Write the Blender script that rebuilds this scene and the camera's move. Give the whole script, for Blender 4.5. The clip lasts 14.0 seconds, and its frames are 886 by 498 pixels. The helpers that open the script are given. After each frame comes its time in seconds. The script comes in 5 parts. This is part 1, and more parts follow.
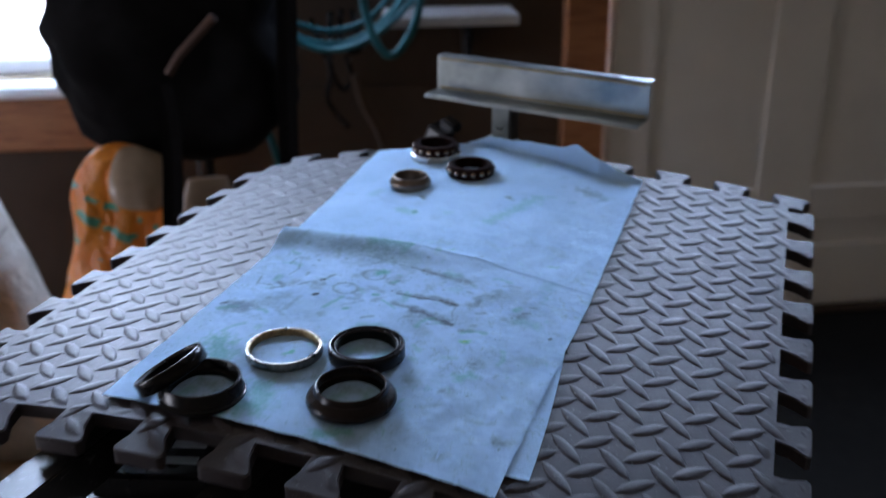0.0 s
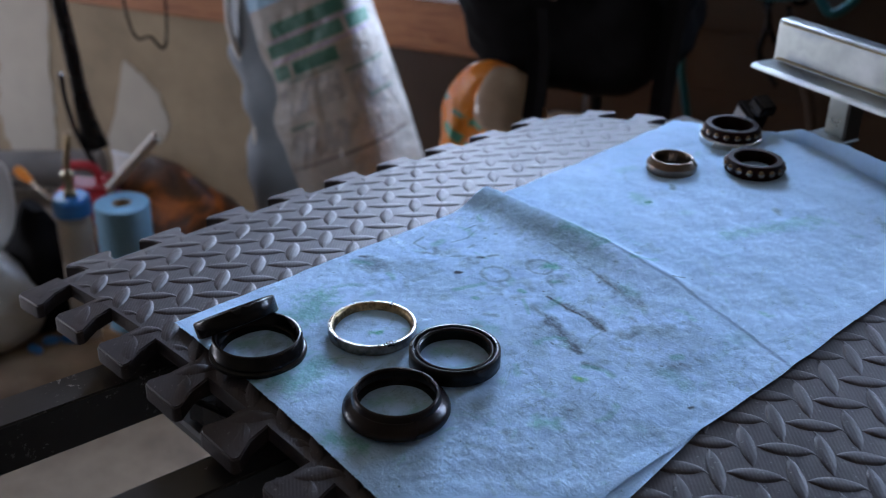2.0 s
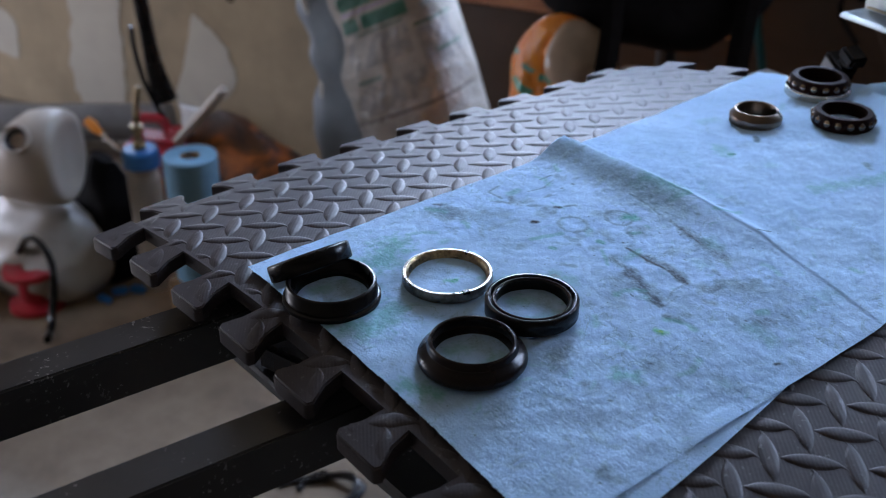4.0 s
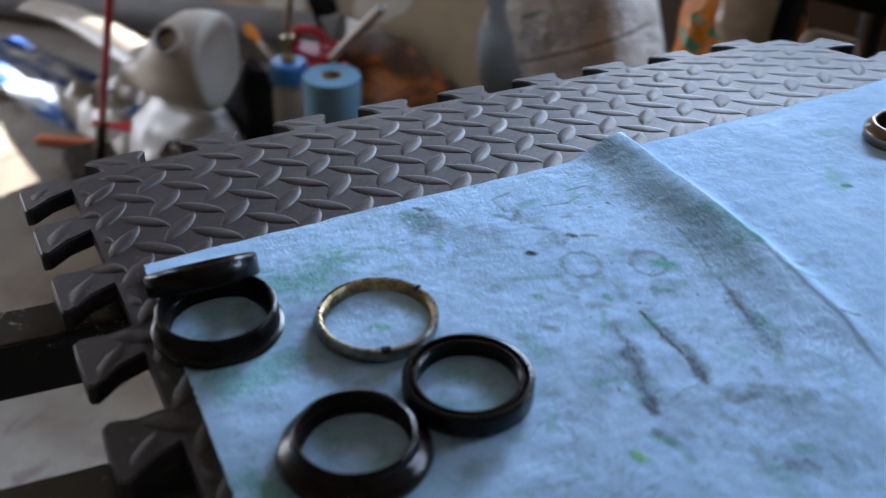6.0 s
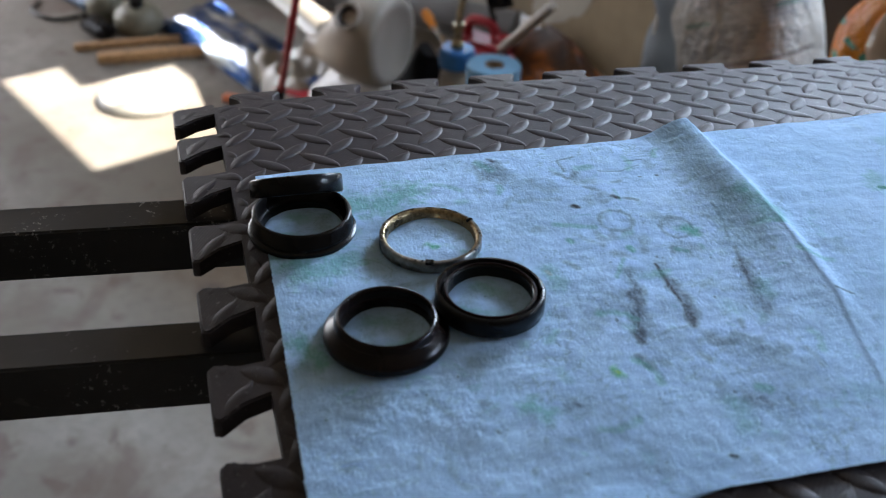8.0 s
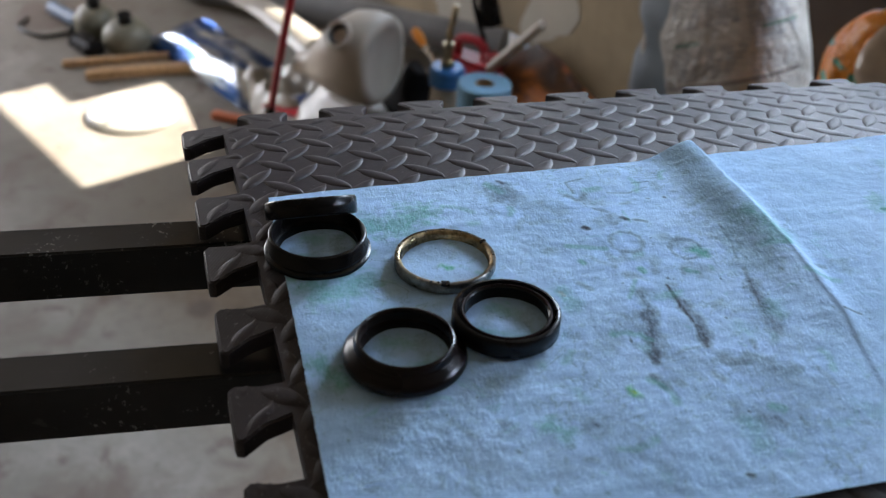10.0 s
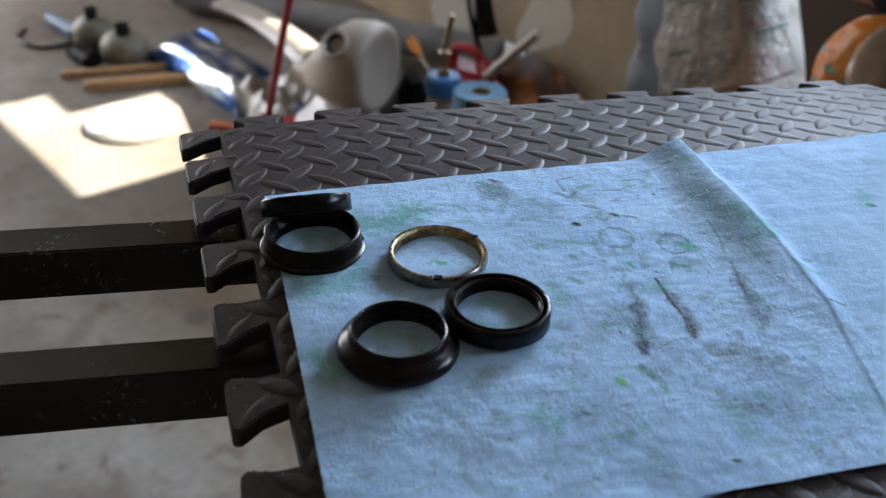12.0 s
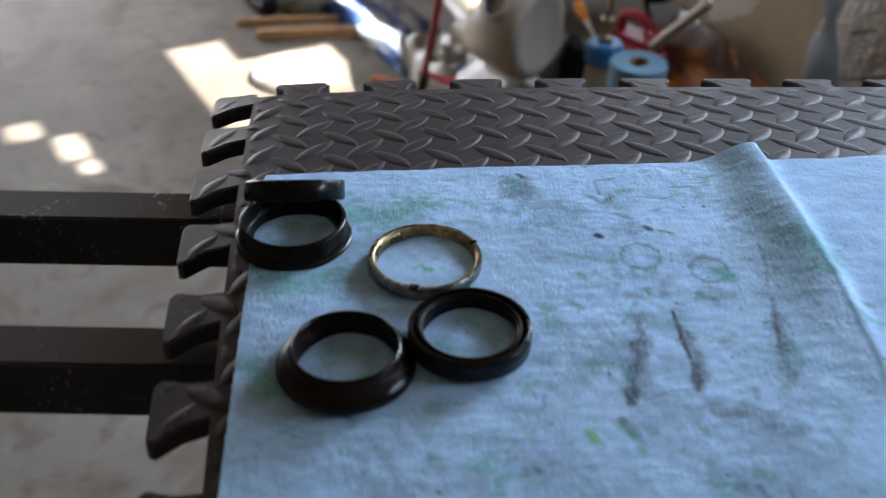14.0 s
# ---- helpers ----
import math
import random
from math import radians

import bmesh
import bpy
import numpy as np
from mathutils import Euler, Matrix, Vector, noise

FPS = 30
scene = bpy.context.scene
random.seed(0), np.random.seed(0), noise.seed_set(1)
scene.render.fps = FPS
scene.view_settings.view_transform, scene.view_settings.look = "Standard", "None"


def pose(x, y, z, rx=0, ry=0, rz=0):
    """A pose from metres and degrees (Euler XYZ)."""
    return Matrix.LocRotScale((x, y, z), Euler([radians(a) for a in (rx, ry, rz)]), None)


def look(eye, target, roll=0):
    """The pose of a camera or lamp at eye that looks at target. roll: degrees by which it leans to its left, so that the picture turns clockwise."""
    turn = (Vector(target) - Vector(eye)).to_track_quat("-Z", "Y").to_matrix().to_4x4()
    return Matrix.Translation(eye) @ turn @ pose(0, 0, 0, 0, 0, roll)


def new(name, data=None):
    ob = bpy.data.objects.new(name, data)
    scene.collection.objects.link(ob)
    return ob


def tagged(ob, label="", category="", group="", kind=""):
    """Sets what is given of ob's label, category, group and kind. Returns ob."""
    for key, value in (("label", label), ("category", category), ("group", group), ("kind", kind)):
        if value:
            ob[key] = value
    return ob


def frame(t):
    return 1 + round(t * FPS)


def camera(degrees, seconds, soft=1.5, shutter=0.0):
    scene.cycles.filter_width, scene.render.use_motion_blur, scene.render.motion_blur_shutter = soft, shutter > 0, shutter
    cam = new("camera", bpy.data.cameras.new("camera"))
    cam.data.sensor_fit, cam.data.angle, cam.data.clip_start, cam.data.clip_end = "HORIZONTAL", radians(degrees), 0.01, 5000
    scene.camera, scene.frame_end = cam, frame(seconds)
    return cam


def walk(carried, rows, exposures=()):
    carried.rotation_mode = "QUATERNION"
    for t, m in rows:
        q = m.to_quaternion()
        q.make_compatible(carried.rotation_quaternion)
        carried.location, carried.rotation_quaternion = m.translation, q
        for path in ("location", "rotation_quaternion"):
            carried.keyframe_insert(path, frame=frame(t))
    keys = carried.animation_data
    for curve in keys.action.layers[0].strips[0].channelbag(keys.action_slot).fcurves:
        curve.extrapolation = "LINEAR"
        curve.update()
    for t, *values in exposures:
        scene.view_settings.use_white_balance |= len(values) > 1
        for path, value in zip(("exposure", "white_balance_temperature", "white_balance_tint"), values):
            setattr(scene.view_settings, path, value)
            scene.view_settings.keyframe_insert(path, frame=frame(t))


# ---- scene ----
cam = camera(45.17, 14.0, soft=1.05, shutter=0.5)
PATH = [
    (0, (0.5310, -0.5030, 1.2900), (0.2561, 0.3714, 0.8903), -0.22),
    (0.5, (0.5562, -0.3499, 1.2915), (0.1881, 0.4692, 0.8516), -0.88),
    (1, (0.6342, -0.2794, 1.2780), (0.0717, 0.4141, 0.8279), 2.60),
    (1.5, (0.6635, -0.2735, 1.2779), (0.0443, 0.3558, 0.8081), 1.51),
    (2, (0.6545, -0.2606, 1.2682), (0.0164, 0.3560, 0.8071), 1.07),
    (2.5, (0.6459, -0.2580, 1.2576), (0.0129, 0.3299, 0.7540), 1.77),
    (3, (0.6438, -0.2592, 1.2535), (-0.0044, 0.3175, 0.7563), 0.41),
    (3.5, (0.6456, -0.2561, 1.2510), (-0.0011, 0.3260, 0.7580), 0.48),
    (4, (0.6412, -0.2617, 1.2535), (-0.0216, 0.3015, 0.7599), 0.33),
    (4.2, (0.6433, -0.2603, 1.2513), (-0.0153, 0.3076, 0.7575), 0.66),
    (6.3, (0.5654, 0.0111, 1.2109), (-0.1996, 0.2882, 0.6295), 1.49),
    (6.5, (0.6043, 0.0407, 1.2213), (-0.1848, 0.2287, 0.6366), 1.65),
    (7, (0.6376, 0.0417, 1.2348), (-0.1634, 0.1755, 0.6512), 0.95),
    (7.5, (0.6773, -0.0166, 1.2350), (-0.1155, 0.2070, 0.6681), 2.15),
    (10, (0.6769, -0.0496, 1.2408), (-0.1212, 0.2046, 0.6946), 3.23),
    (10.5, (0.6803, -0.0575, 1.2459), (-0.1258, 0.2103, 0.7181), 3.84),
    (11, (0.6865, -0.0618, 1.2412), (-0.1148, 0.2005, 0.7036), 3.51),
    (11.5, (0.6873, -0.0652, 1.2405), (-0.1119, 0.2051, 0.7037), 3.43),
    (12, (0.6910, -0.0506, 1.2394), (-0.1124, 0.2066, 0.7025), 3.03),
    (12.5, (0.6792, -0.0003, 1.2373), (-0.1365, 0.1858, 0.6896), 2.52),
    (13, (0.6752, 0.0629, 1.2362), (-0.1527, 0.0974, 0.6764), 3.79),
    (13.5, (0.6701, 0.0908, 1.2298), (-0.1471, 0.1044, 0.6536), 2.05),
    (14, (0.6383, 0.0643, 1.2214), (-0.1768, 0.1433, 0.6475), 1.02),
]
EXPOSURES = [(0.0, 2.94, 5720, 15), (4.2, 2.94, 5780, 15), (7.0, 2.98, 6120, 10), (10.0, 3.00, 6380, 10), (11.5, 3.00, 6380, 10), (13.5, 2.90, 6380, 10), (14.0, 2.93, 6400, 10)]
cam.data.dof.use_dof = True
cam.data.dof.focus_distance, cam.data.dof.aperture_fstop = 0.64, 8.5
walk(cam, [(t, look(eye, target, roll)) for t, eye, target, roll in PATH], EXPOSURES)

# ---------------------------------------------------------------- room frame
ROOM = radians(24)          # the walls are turned by this against the mat
CA, SA = math.cos(ROOM), math.sin(ROOM)
WALL = 1.75                 # distance of the window wall along its normal
MAT_Z = 0.92


def rm(a, n, z=0.0):
    """Room coordinates (along the window wall, towards it, up) to the world."""
    return Vector((CA * a - SA * n, SA * a + CA * n, z))


ROOM_M = Matrix.Rotation(ROOM, 4, "Z")

# ---------------------------------------------------------------- light
world = bpy.data.worlds.new("sky")
scene.world = world
world.use_nodes = True
wn = world.node_tree.nodes
sky = wn.new("ShaderNodeTexSky")
sky.sky_type, sky.sun_disc = "NISHITA", False
SUN_DIR = (ROOM_M @ Vector((-0.03, -1.0, 0))).normalized()      # horizontal way of the sunlight
SUN_ELEV = radians(38)
sky.sun_elevation = SUN_ELEV
sky.sun_rotation = math.atan2(-SUN_DIR.x, -SUN_DIR.y)
world.node_tree.links.new(sky.outputs[0], wn["Background"].inputs[0])
wn["Background"].inputs[1].default_value = 0.05

sun = new("sun", bpy.data.lights.new("sun", "SUN"))
sun.data.energy, sun.data.angle, sun.data.color = 5.0, radians(0.6), (1.0, 0.93, 0.82)
sun_way = Vector((SUN_DIR.x * math.cos(SUN_ELEV), SUN_DIR.y * math.cos(SUN_ELEV), -math.sin(SUN_ELEV)))
sun.matrix_world = Matrix.Translation((0, 0, 8)) @ sun_way.to_track_quat("-Z", "Y").to_matrix().to_4x4()


def opening_light(name, a, n, z, w, h, inward, power, colour):
    """Sky light that enters through an opening of the walls."""
    lamp = new(name, bpy.data.lights.new(name, "AREA"))
    lamp.data.shape, lamp.data.size, lamp.data.size_y = "RECTANGLE", w, h
    lamp.data.energy, lamp.data.color = power, colour
    way = ROOM_M @ Vector(inward)
    lamp.matrix_world = Matrix.Translation(rm(a, n, z)) @ way.to_track_quat("-Z", "Z").to_matrix().to_4x4()
    return lamp


opening_light("window_light", -0.20, WALL + 0.1, 1.55, 0.62, 0.95, (0.2, -1, -0.40), 8.6, (0.62, 0.77, 1.0))
opening_light("window_light", -1.69, WALL + 0.1, 0.92, 0.48, 0.38, (0, -1, -0.3), 0.7, (0.75, 0.87, 1.0))
opening_light("door_glass_light", 1.42, WALL + 0.05, 1.68, 0.72, 0.5, (-0.25, -1, -0.35), 3.9, (0.62, 0.77, 1.0))
opening_light("garage_opening_light", -3.92, 0.1, 0.85, 1.5, 1.3, (1, 0.1, -0.28), 8.2, (1.0, 0.97, 1.0))

# ---------------------------------------------------------------- materials
class Mat:
    """A small builder of node materials in object or world space."""

    def __init__(self, name, rough=0.6, metal=0.0, spec=0.5):
        self.m = bpy.data.materials.new(name)
        self.m.use_nodes = True
        self.t = self.m.node_tree
        self.b = self.t.nodes["Principled BSDF"]
        self.b.inputs["Roughness"].default_value = rough
        self.b.inputs["Metallic"].default_value = metal
        self.b.inputs["Specular IOR Level"].default_value = spec
        self.co = self.t.nodes.new("ShaderNodeTexCoord").outputs["Object"]

    def link(self, a, b):
        self.t.links.new(a, b)

    def noise(self, scale, detail=4, rough=0.6, stretch=None, distort=0.0):
        n = self.t.nodes.new("ShaderNodeTexNoise")
        n.inputs["Scale"].default_value = scale
        n.inputs["Detail"].default_value = detail
        n.inputs["Roughness"].default_value = rough
        n.inputs["Distortion"].default_value = distort
        src = self.co
        if stretch:
            mp = self.t.nodes.new("ShaderNodeMapping")
            mp.inputs["Scale"].default_value = stretch
            self.link(src, mp.inputs[0])
            src = mp.outputs[0]
        self.link(src, n.inputs["Vector"])
        return n.outputs["Fac"]

    def ramp(self, fac, stops):
        r = self.t.nodes.new("ShaderNodeValToRGB")
        e = r.color_ramp.elements
        while len(e) < len(stops):
            e.new(0.5)
        for el, (p, c) in zip(e, stops):
            el.position, el.color = p, (*c, 1) if len(c) == 3 else c
        self.link(fac, r.inputs[0])
        return r.outputs[0]

    def math(self, op, a, b=0.5, clamp=False):
        n = self.t.nodes.new("ShaderNodeMath")
        n.operation, n.use_clamp = op, clamp
        for i, v in enumerate((a, b)):
            if isinstance(v, (int, float)):
                n.inputs[i].default_value = v
            else:
                self.link(v, n.inputs[i])
        return n.outputs[0]

    def mix(self, fac, a, b, kind="MIX"):
        n = self.t.nodes.new("ShaderNodeMix")
        n.data_type, n.blend_type = "RGBA", kind
        for key, v in ((0, fac), (6, a), (7, b)):
            if isinstance(v, (int, float)):
                n.inputs[key].default_value = v
            elif isinstance(v, tuple):
                n.inputs[key].default_value = (*v, 1)
            else:
                self.link(v, n.inputs[key])
        return n.outputs[2]

    def colour(self, c):
        if isinstance(c, tuple):
            self.b.inputs["Base Color"].default_value = (*c, 1)
        else:
            self.link(c, self.b.inputs["Base Color"])
        return self

    def rough(self, r):
        self.link(r, self.b.inputs["Roughness"])
        return self

    def bump(self, h, strength=0.3, dist=0.002):
        n = self.t.nodes.new("ShaderNodeBump")
        n.inputs["Strength"].default_value, n.inputs["Distance"].default_value = strength, dist
        self.link(h, n.inputs["Height"])
        self.link(n.outputs[0], self.b.inputs["Normal"])
        return self


def plain(name, c, rough=0.5, metal=0.0, var=0.25, scale=30, bump=0.15, dist=0.001, spec=0.4):
    """A colour with uneven tone, blotches and a fine relief."""
    m = Mat(name, rough, metal, spec)
    n1, n2 = m.noise(scale, 5), m.noise(scale * 0.17, 3)
    f = m.math("MULTIPLY", n1, n2)
    lo, hi = tuple(x * (1 - var) for x in c), tuple(min(1, x * (1 + var)) for x in c)
    m.colour(m.ramp(f, [(0.12, lo), (0.42, hi)]))
    r = m.t.nodes.new("ShaderNodeMapRange")
    r.inputs[3].default_value, r.inputs[4].default_value = max(0.03, rough - 0.12), min(1, rough + 0.12)
    m.link(n2, r.inputs[0])
    m.rough(r.outputs[0])
    m.bump(n1, bump, dist)
    return m.m


def foam():
    m = Mat("grey_foam", 0.5, 0.0, 0.37)
    big, mid = m.noise(9, 3), m.noise(70, 4)
    base = m.ramp(big, [(0.3, (0.023, 0.0165, 0.018)), (0.7, (0.036, 0.027, 0.029))])
    specks = m.ramp(m.noise(420, 2), [(0.66, (0, 0, 0)), (0.72, (1, 1, 1))])
    base = m.mix(m.math("MULTIPLY", specks, 0.5), base, (0.15, 0.14, 0.14))
    grime = m.ramp(m.noise(24, 5, 0.7), [(0.55, (0, 0, 0)), (0.75, (1, 1, 1))])
    m.colour(m.mix(m.math("MULTIPLY", grime, 0.4), base, (0.035, 0.032, 0.033)))
    m.rough(m.math("ADD", m.math("MULTIPLY", mid, 0.22), 0.43))
    w = m.t.nodes.new("ShaderNodeTexWave")
    w.inputs["Scale"].default_value, w.inputs["Distortion"].default_value = 210, 0.6
    w.bands_direction = "DIAGONAL"
    m.link(m.co, w.inputs["Vector"])
    h = m.math("ADD", m.math("MULTIPLY", w.outputs["Fac"], 0.2), mid)
    m.bump(h, 0.35, 0.0006)
    return m.m


FOAM = foam()
def concrete():
    m = Mat("concrete", 0.7, 0.0, 0.12)
    cloud, fine = m.noise(1.6, 6, 0.62), m.noise(38, 5, 0.7)
    c = m.ramp(cloud, [(0.30, (0.125, 0.105, 0.08)), (0.52, (0.185, 0.165, 0.138)), (0.72, (0.30, 0.275, 0.24))])
    c = m.mix(m.math("MULTIPLY", m.ramp(fine, [(0.38, (1, 1, 1)), (0.56, (0, 0, 0))]), 0.42), c, (0.15, 0.13, 0.11))
    stain = m.ramp(m.noise(4.2, 4, 0.55, distort=0.6), [(0.53, (0, 0, 0)), (0.64, (1, 1, 1))])
    c = m.mix(m.math("MULTIPLY", stain, 0.70), c, (0.125, 0.092, 0.074))
    spots = m.ramp(m.noise(15, 4, 0.6, distort=0.4), [(0.57, (0, 0, 0)), (0.68, (1, 1, 1))])
    c = m.mix(m.math("MULTIPLY", spots, 0.65), c, (0.11, 0.078, 0.064))
    # brown dust by the window wall, bench shade painted in, brightened near the wall
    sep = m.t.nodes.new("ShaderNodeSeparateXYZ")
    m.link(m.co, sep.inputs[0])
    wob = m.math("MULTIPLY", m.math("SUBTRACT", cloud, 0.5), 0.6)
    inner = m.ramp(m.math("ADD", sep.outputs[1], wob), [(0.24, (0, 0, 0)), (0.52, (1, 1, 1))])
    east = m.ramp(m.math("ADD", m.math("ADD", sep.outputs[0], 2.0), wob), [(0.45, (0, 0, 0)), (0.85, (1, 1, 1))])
    earth_shaded, loose = [m.ramp(m.noise(7, 5, 0.65), [(0.35, lo), (0.65, hi)]) for lo, hi in (((0.080, 0.056, 0.036), (0.145, 0.107, 0.070)), ((0.16, 0.108, 0.062), (0.26, 0.185, 0.115)))]
    earth = m.mix(m.ramp(m.math("ADD", sep.outputs[1], wob), [(0.78, (0, 0, 0)), (0.95, (1, 1, 1))]), earth_shaded, loose)
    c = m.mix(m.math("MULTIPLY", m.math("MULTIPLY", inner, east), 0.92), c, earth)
    # one dark oil spot
    spot = m.t.nodes.new("ShaderNodeVectorMath")
    spot.operation = "DISTANCE"
    spot.inputs[1].default_value = (-0.937, 0.428, 0.0)
    m.link(m.co, spot.inputs[0])
    drop = m.ramp(m.math("ADD", spot.outputs["Value"], m.math("MULTIPLY", m.math("SUBTRACT", m.noise(30, 3), 0.5), 0.03)), [(0.018, (1, 1, 1)), (0.036, (0, 0, 0))])
    c = m.mix(m.math("MULTIPLY", drop, 0.7), c, (0.07, 0.05, 0.042))
    m.colour(c)
    m.rough(m.math("ADD", m.math("MULTIPLY", cloud, 0.3), 0.5))
    m.bump(fine, 0.2, 0.002)
    return m.m


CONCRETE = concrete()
WALLBOARD = plain("beige_wallboard", (0.28, 0.217, 0.137), 0.85, var=0.28, scale=7, bump=0.1)
PLASTER = plain("white_plaster", (0.39, 0.355, 0.295), 0.85, var=0.08, scale=12)
DARKWALL = plain("bare_brown_board", (0.055, 0.034, 0.021), 0.85, var=0.25, scale=5)
def wood(name, dark, light, stretch):
    m = Mat(name, 0.5, 0.0, 0.4)
    g = m.noise(9, 6, 0.65, stretch, 0.4)
    m.colour(m.ramp(g, [(0.3, dark), (0.55, light), (0.7, tuple(x * 0.8 for x in light))]))
    m.rough(m.math("ADD", m.math("MULTIPLY", g, 0.3), 0.35))
    m.bump(g, 0.2, 0.001)
    return m.m


WOOD = wood("stained_wood", (0.16, 0.055, 0.022), (0.33, 0.135, 0.052), (1, 6, 9))
PALEWOOD = wood("old_pine_stick", (0.20, 0.11, 0.05), (0.42, 0.25, 0.12), (9, 2, 9))
CARD = plain("brown_cardboard", (0.30, 0.19, 0.10), 0.8, var=0.2, scale=12)
WHITEPAINT = plain("white_paint", (0.75, 0.76, 0.78), 0.45, var=0.05, scale=10)
DOORPAINT = plain("grey_white_door_paint", (0.74, 0.69, 0.63), 0.55, var=0.06, scale=8)
BLACKSTEEL = plain("black_painted_steel", (0.007, 0.007, 0.0075), 0.30, var=0.4, scale=50, spec=0.3)
def chipped_paint():
    """Black paint with dust, fine scratches and pale chips."""
    m = Mat("chipped_black_paint", 0.3, 0.0, 0.5)
    dust = m.noise(7, 5, 0.65)
    c = m.ramp(dust, [(0.35, (0.005, 0.0045, 0.004)), (0.75, (0.030, 0.026, 0.024))])
    who = m.t.nodes.new("ShaderNodeObjectInfo")
    add = m.t.nodes.new("ShaderNodeVectorMath")
    m.link(m.co, add.inputs[0])
    m.link(who.outputs["Random"], add.inputs[1])
    m.co = add.outputs[0]
    chips = m.math("MULTIPLY", m.ramp(m.noise(260, 3, 0.6), [(0.61, (0, 0, 0)), (0.64, (1, 1, 1))]), m.ramp(m.noise(26, 3), [(0.55, (0, 0, 0)), (0.64, (1, 1, 1))]))
    c = m.mix(m.math("MULTIPLY", chips, 0.75), c, (0.26, 0.25, 0.24))
    scratch = m.ramp(m.noise(60, 2, 0.5, (6, 0.35, 1), 1.5), [(0.70, (0, 0, 0)), (0.73, (1, 1, 1))])
    m.colour(m.mix(m.math("MULTIPLY", scratch, 0.25), c, (0.12, 0.11, 0.10)))
    m.rough(m.math("ADD", m.math("MULTIPLY", dust, 0.30), 0.16))
    m.bump(m.math("ADD", m.math("MULTIPLY", chips, -0.6), m.math("MULTIPLY", m.noise(40, 3), 0.4)), 0.25, 0.0006)
    return m.m


RAILPAINT = chipped_paint()
RUBBER = plain("black_rubber", (0.0045, 0.0038, 0.004), 0.27, var=0.35, scale=90, bump=0.08, dist=0.0005, spec=0.24)
RUBBER_BROWN = plain("brown_black_rubber", (0.0085, 0.0045, 0.0042), 0.27, var=0.35, scale=90, bump=0.08, dist=0.0005, spec=0.26)
STEEL = plain("oily_steel", (0.55, 0.52, 0.48), 0.25, 1.0, var=0.15, scale=120)
BRASS = plain("worn_golden_steel", (0.34, 0.26, 0.15), 0.30, 1.0, var=0.75, scale=420, bump=0.5)
RACESTEEL = plain("brown_race_steel", (0.17, 0.13, 0.10), 0.30, 1.0, var=0.35, scale=60)
RINGSTEEL = plain("dull_ring_steel", (0.25, 0.24, 0.22), 0.28, 1.0, var=0.6, scale=300, bump=0.4)
BALLSTEEL = plain("oily_ball_steel", (0.24, 0.19, 0.15), 0.14, 1.0, var=0.4, scale=90)
RUSTY = plain("oily_brown_bearing_steel", (0.013, 0.0040, 0.0028), 0.42, 0.0, var=0.5, scale=160, spec=0.07)
def galvanised():
    """Bare zinc with grey-green cast, dark oily blotches and a dull bloom."""
    m = Mat("galvanised_steel", 0.3, 1.0)
    bloom, blot = m.noise(22, 4, 0.6), m.noise(15, 3, 0.55, (0.8, 1, 1.4), 0.3)
    c = m.ramp(bloom, [(0.3, (0.25, 0.285, 0.28)), (0.7, (0.40, 0.43, 0.43))])
    m.colour(m.mix(m.math("MULTIPLY", m.ramp(blot, [(0.50, (0, 0, 0)), (0.72, (1, 1, 1))]), 0.75), c, (0.10, 0.13, 0.18)))
    m.rough(m.math("ADD", m.math("MULTIPLY", bloom, 0.3), 0.18))
    m.bump(bloom, 0.08, 0.001)
    return m.m


ZINC = galvanised()
GOLDBROWN = plain("golden_brown_line", (0.26, 0.20, 0.10), 0.5, var=0.4, scale=60)


GREYS, GREENS, BLACKS = (0.15, 0.215, 0.285), (0.13, 0.36, 0.33), (0.05, 0.055, 0.07)
SMEARS = []


def smear(pts, width, soft, rag, colour, strength):
    SMEARS.append((pts, width, soft, rag, colour, strength))


BROWNS, VIVID, RUST = (0.105, 0.125, 0.155), (0.12, 0.44, 0.20), (0.35, 0.18, 0.12)
# oily scratches, specks and smudges
# inside three seals: teal oil stains, with the rings' inner shadow painted in
for x, y in ((0.2910, 0.0572), (0.2812, 0.1113), (0.1945, 0.0325)):
    for k in range(5):
        b = 1.3 * k + 40 * x
        smear([(x + 0.010 * math.cos(b), y + 0.010 * math.sin(b)), (x + 0.014 * math.cos(b + 0.6), y + 0.014 * math.sin(b + 0.6))], 0.0022, 0.0030, 0.0050, GREENS if k % 2 else GREYS, 0.34)
smear([(0.2745, 0.1885), (0.2860, 0.1865), (0.2990, 0.1825)], 0.0016, 0.0022, 0.0040, GREYS, 0.62)
smear([(0.2900, 0.1835), (0.3020, 0.1815), (0.3180, 0.1755)], 0.0024, 0.0026, 0.0050, BROWNS, 0.55)
smear([(0.3010, 0.1800), (0.3240, 0.1740)], 0.0010, 0.0012, 0.0024, BROWNS, 0.70)
smear([(0.3180, 0.1752), (0.3235, 0.1738)], 0.0012, 0.0012, 0.0020, BLACKS, 0.70)
smear([(0.2710, 0.2045), (0.2870, 0.2045), (0.3050, 0.2040), (0.3200, 0.2030)], 0.0005, 0.0007, 0.0012, BLACKS, 0.80)
smear([(0.2850, 0.2065), (0.2990, 0.2075), (0.3150, 0.2050)], 0.0018, 0.0022, 0.0044, BROWNS, 0.55)
smear([(0.3060, 0.2050), (0.3200, 0.2032)], 0.0010, 0.0012, 0.0020, BROWNS, 0.65)
smear([(0.2670, 0.2520), (0.2840, 0.2480), (0.3000, 0.2450)], 0.0006, 0.0010, 0.0016, BLACKS, 0.55)
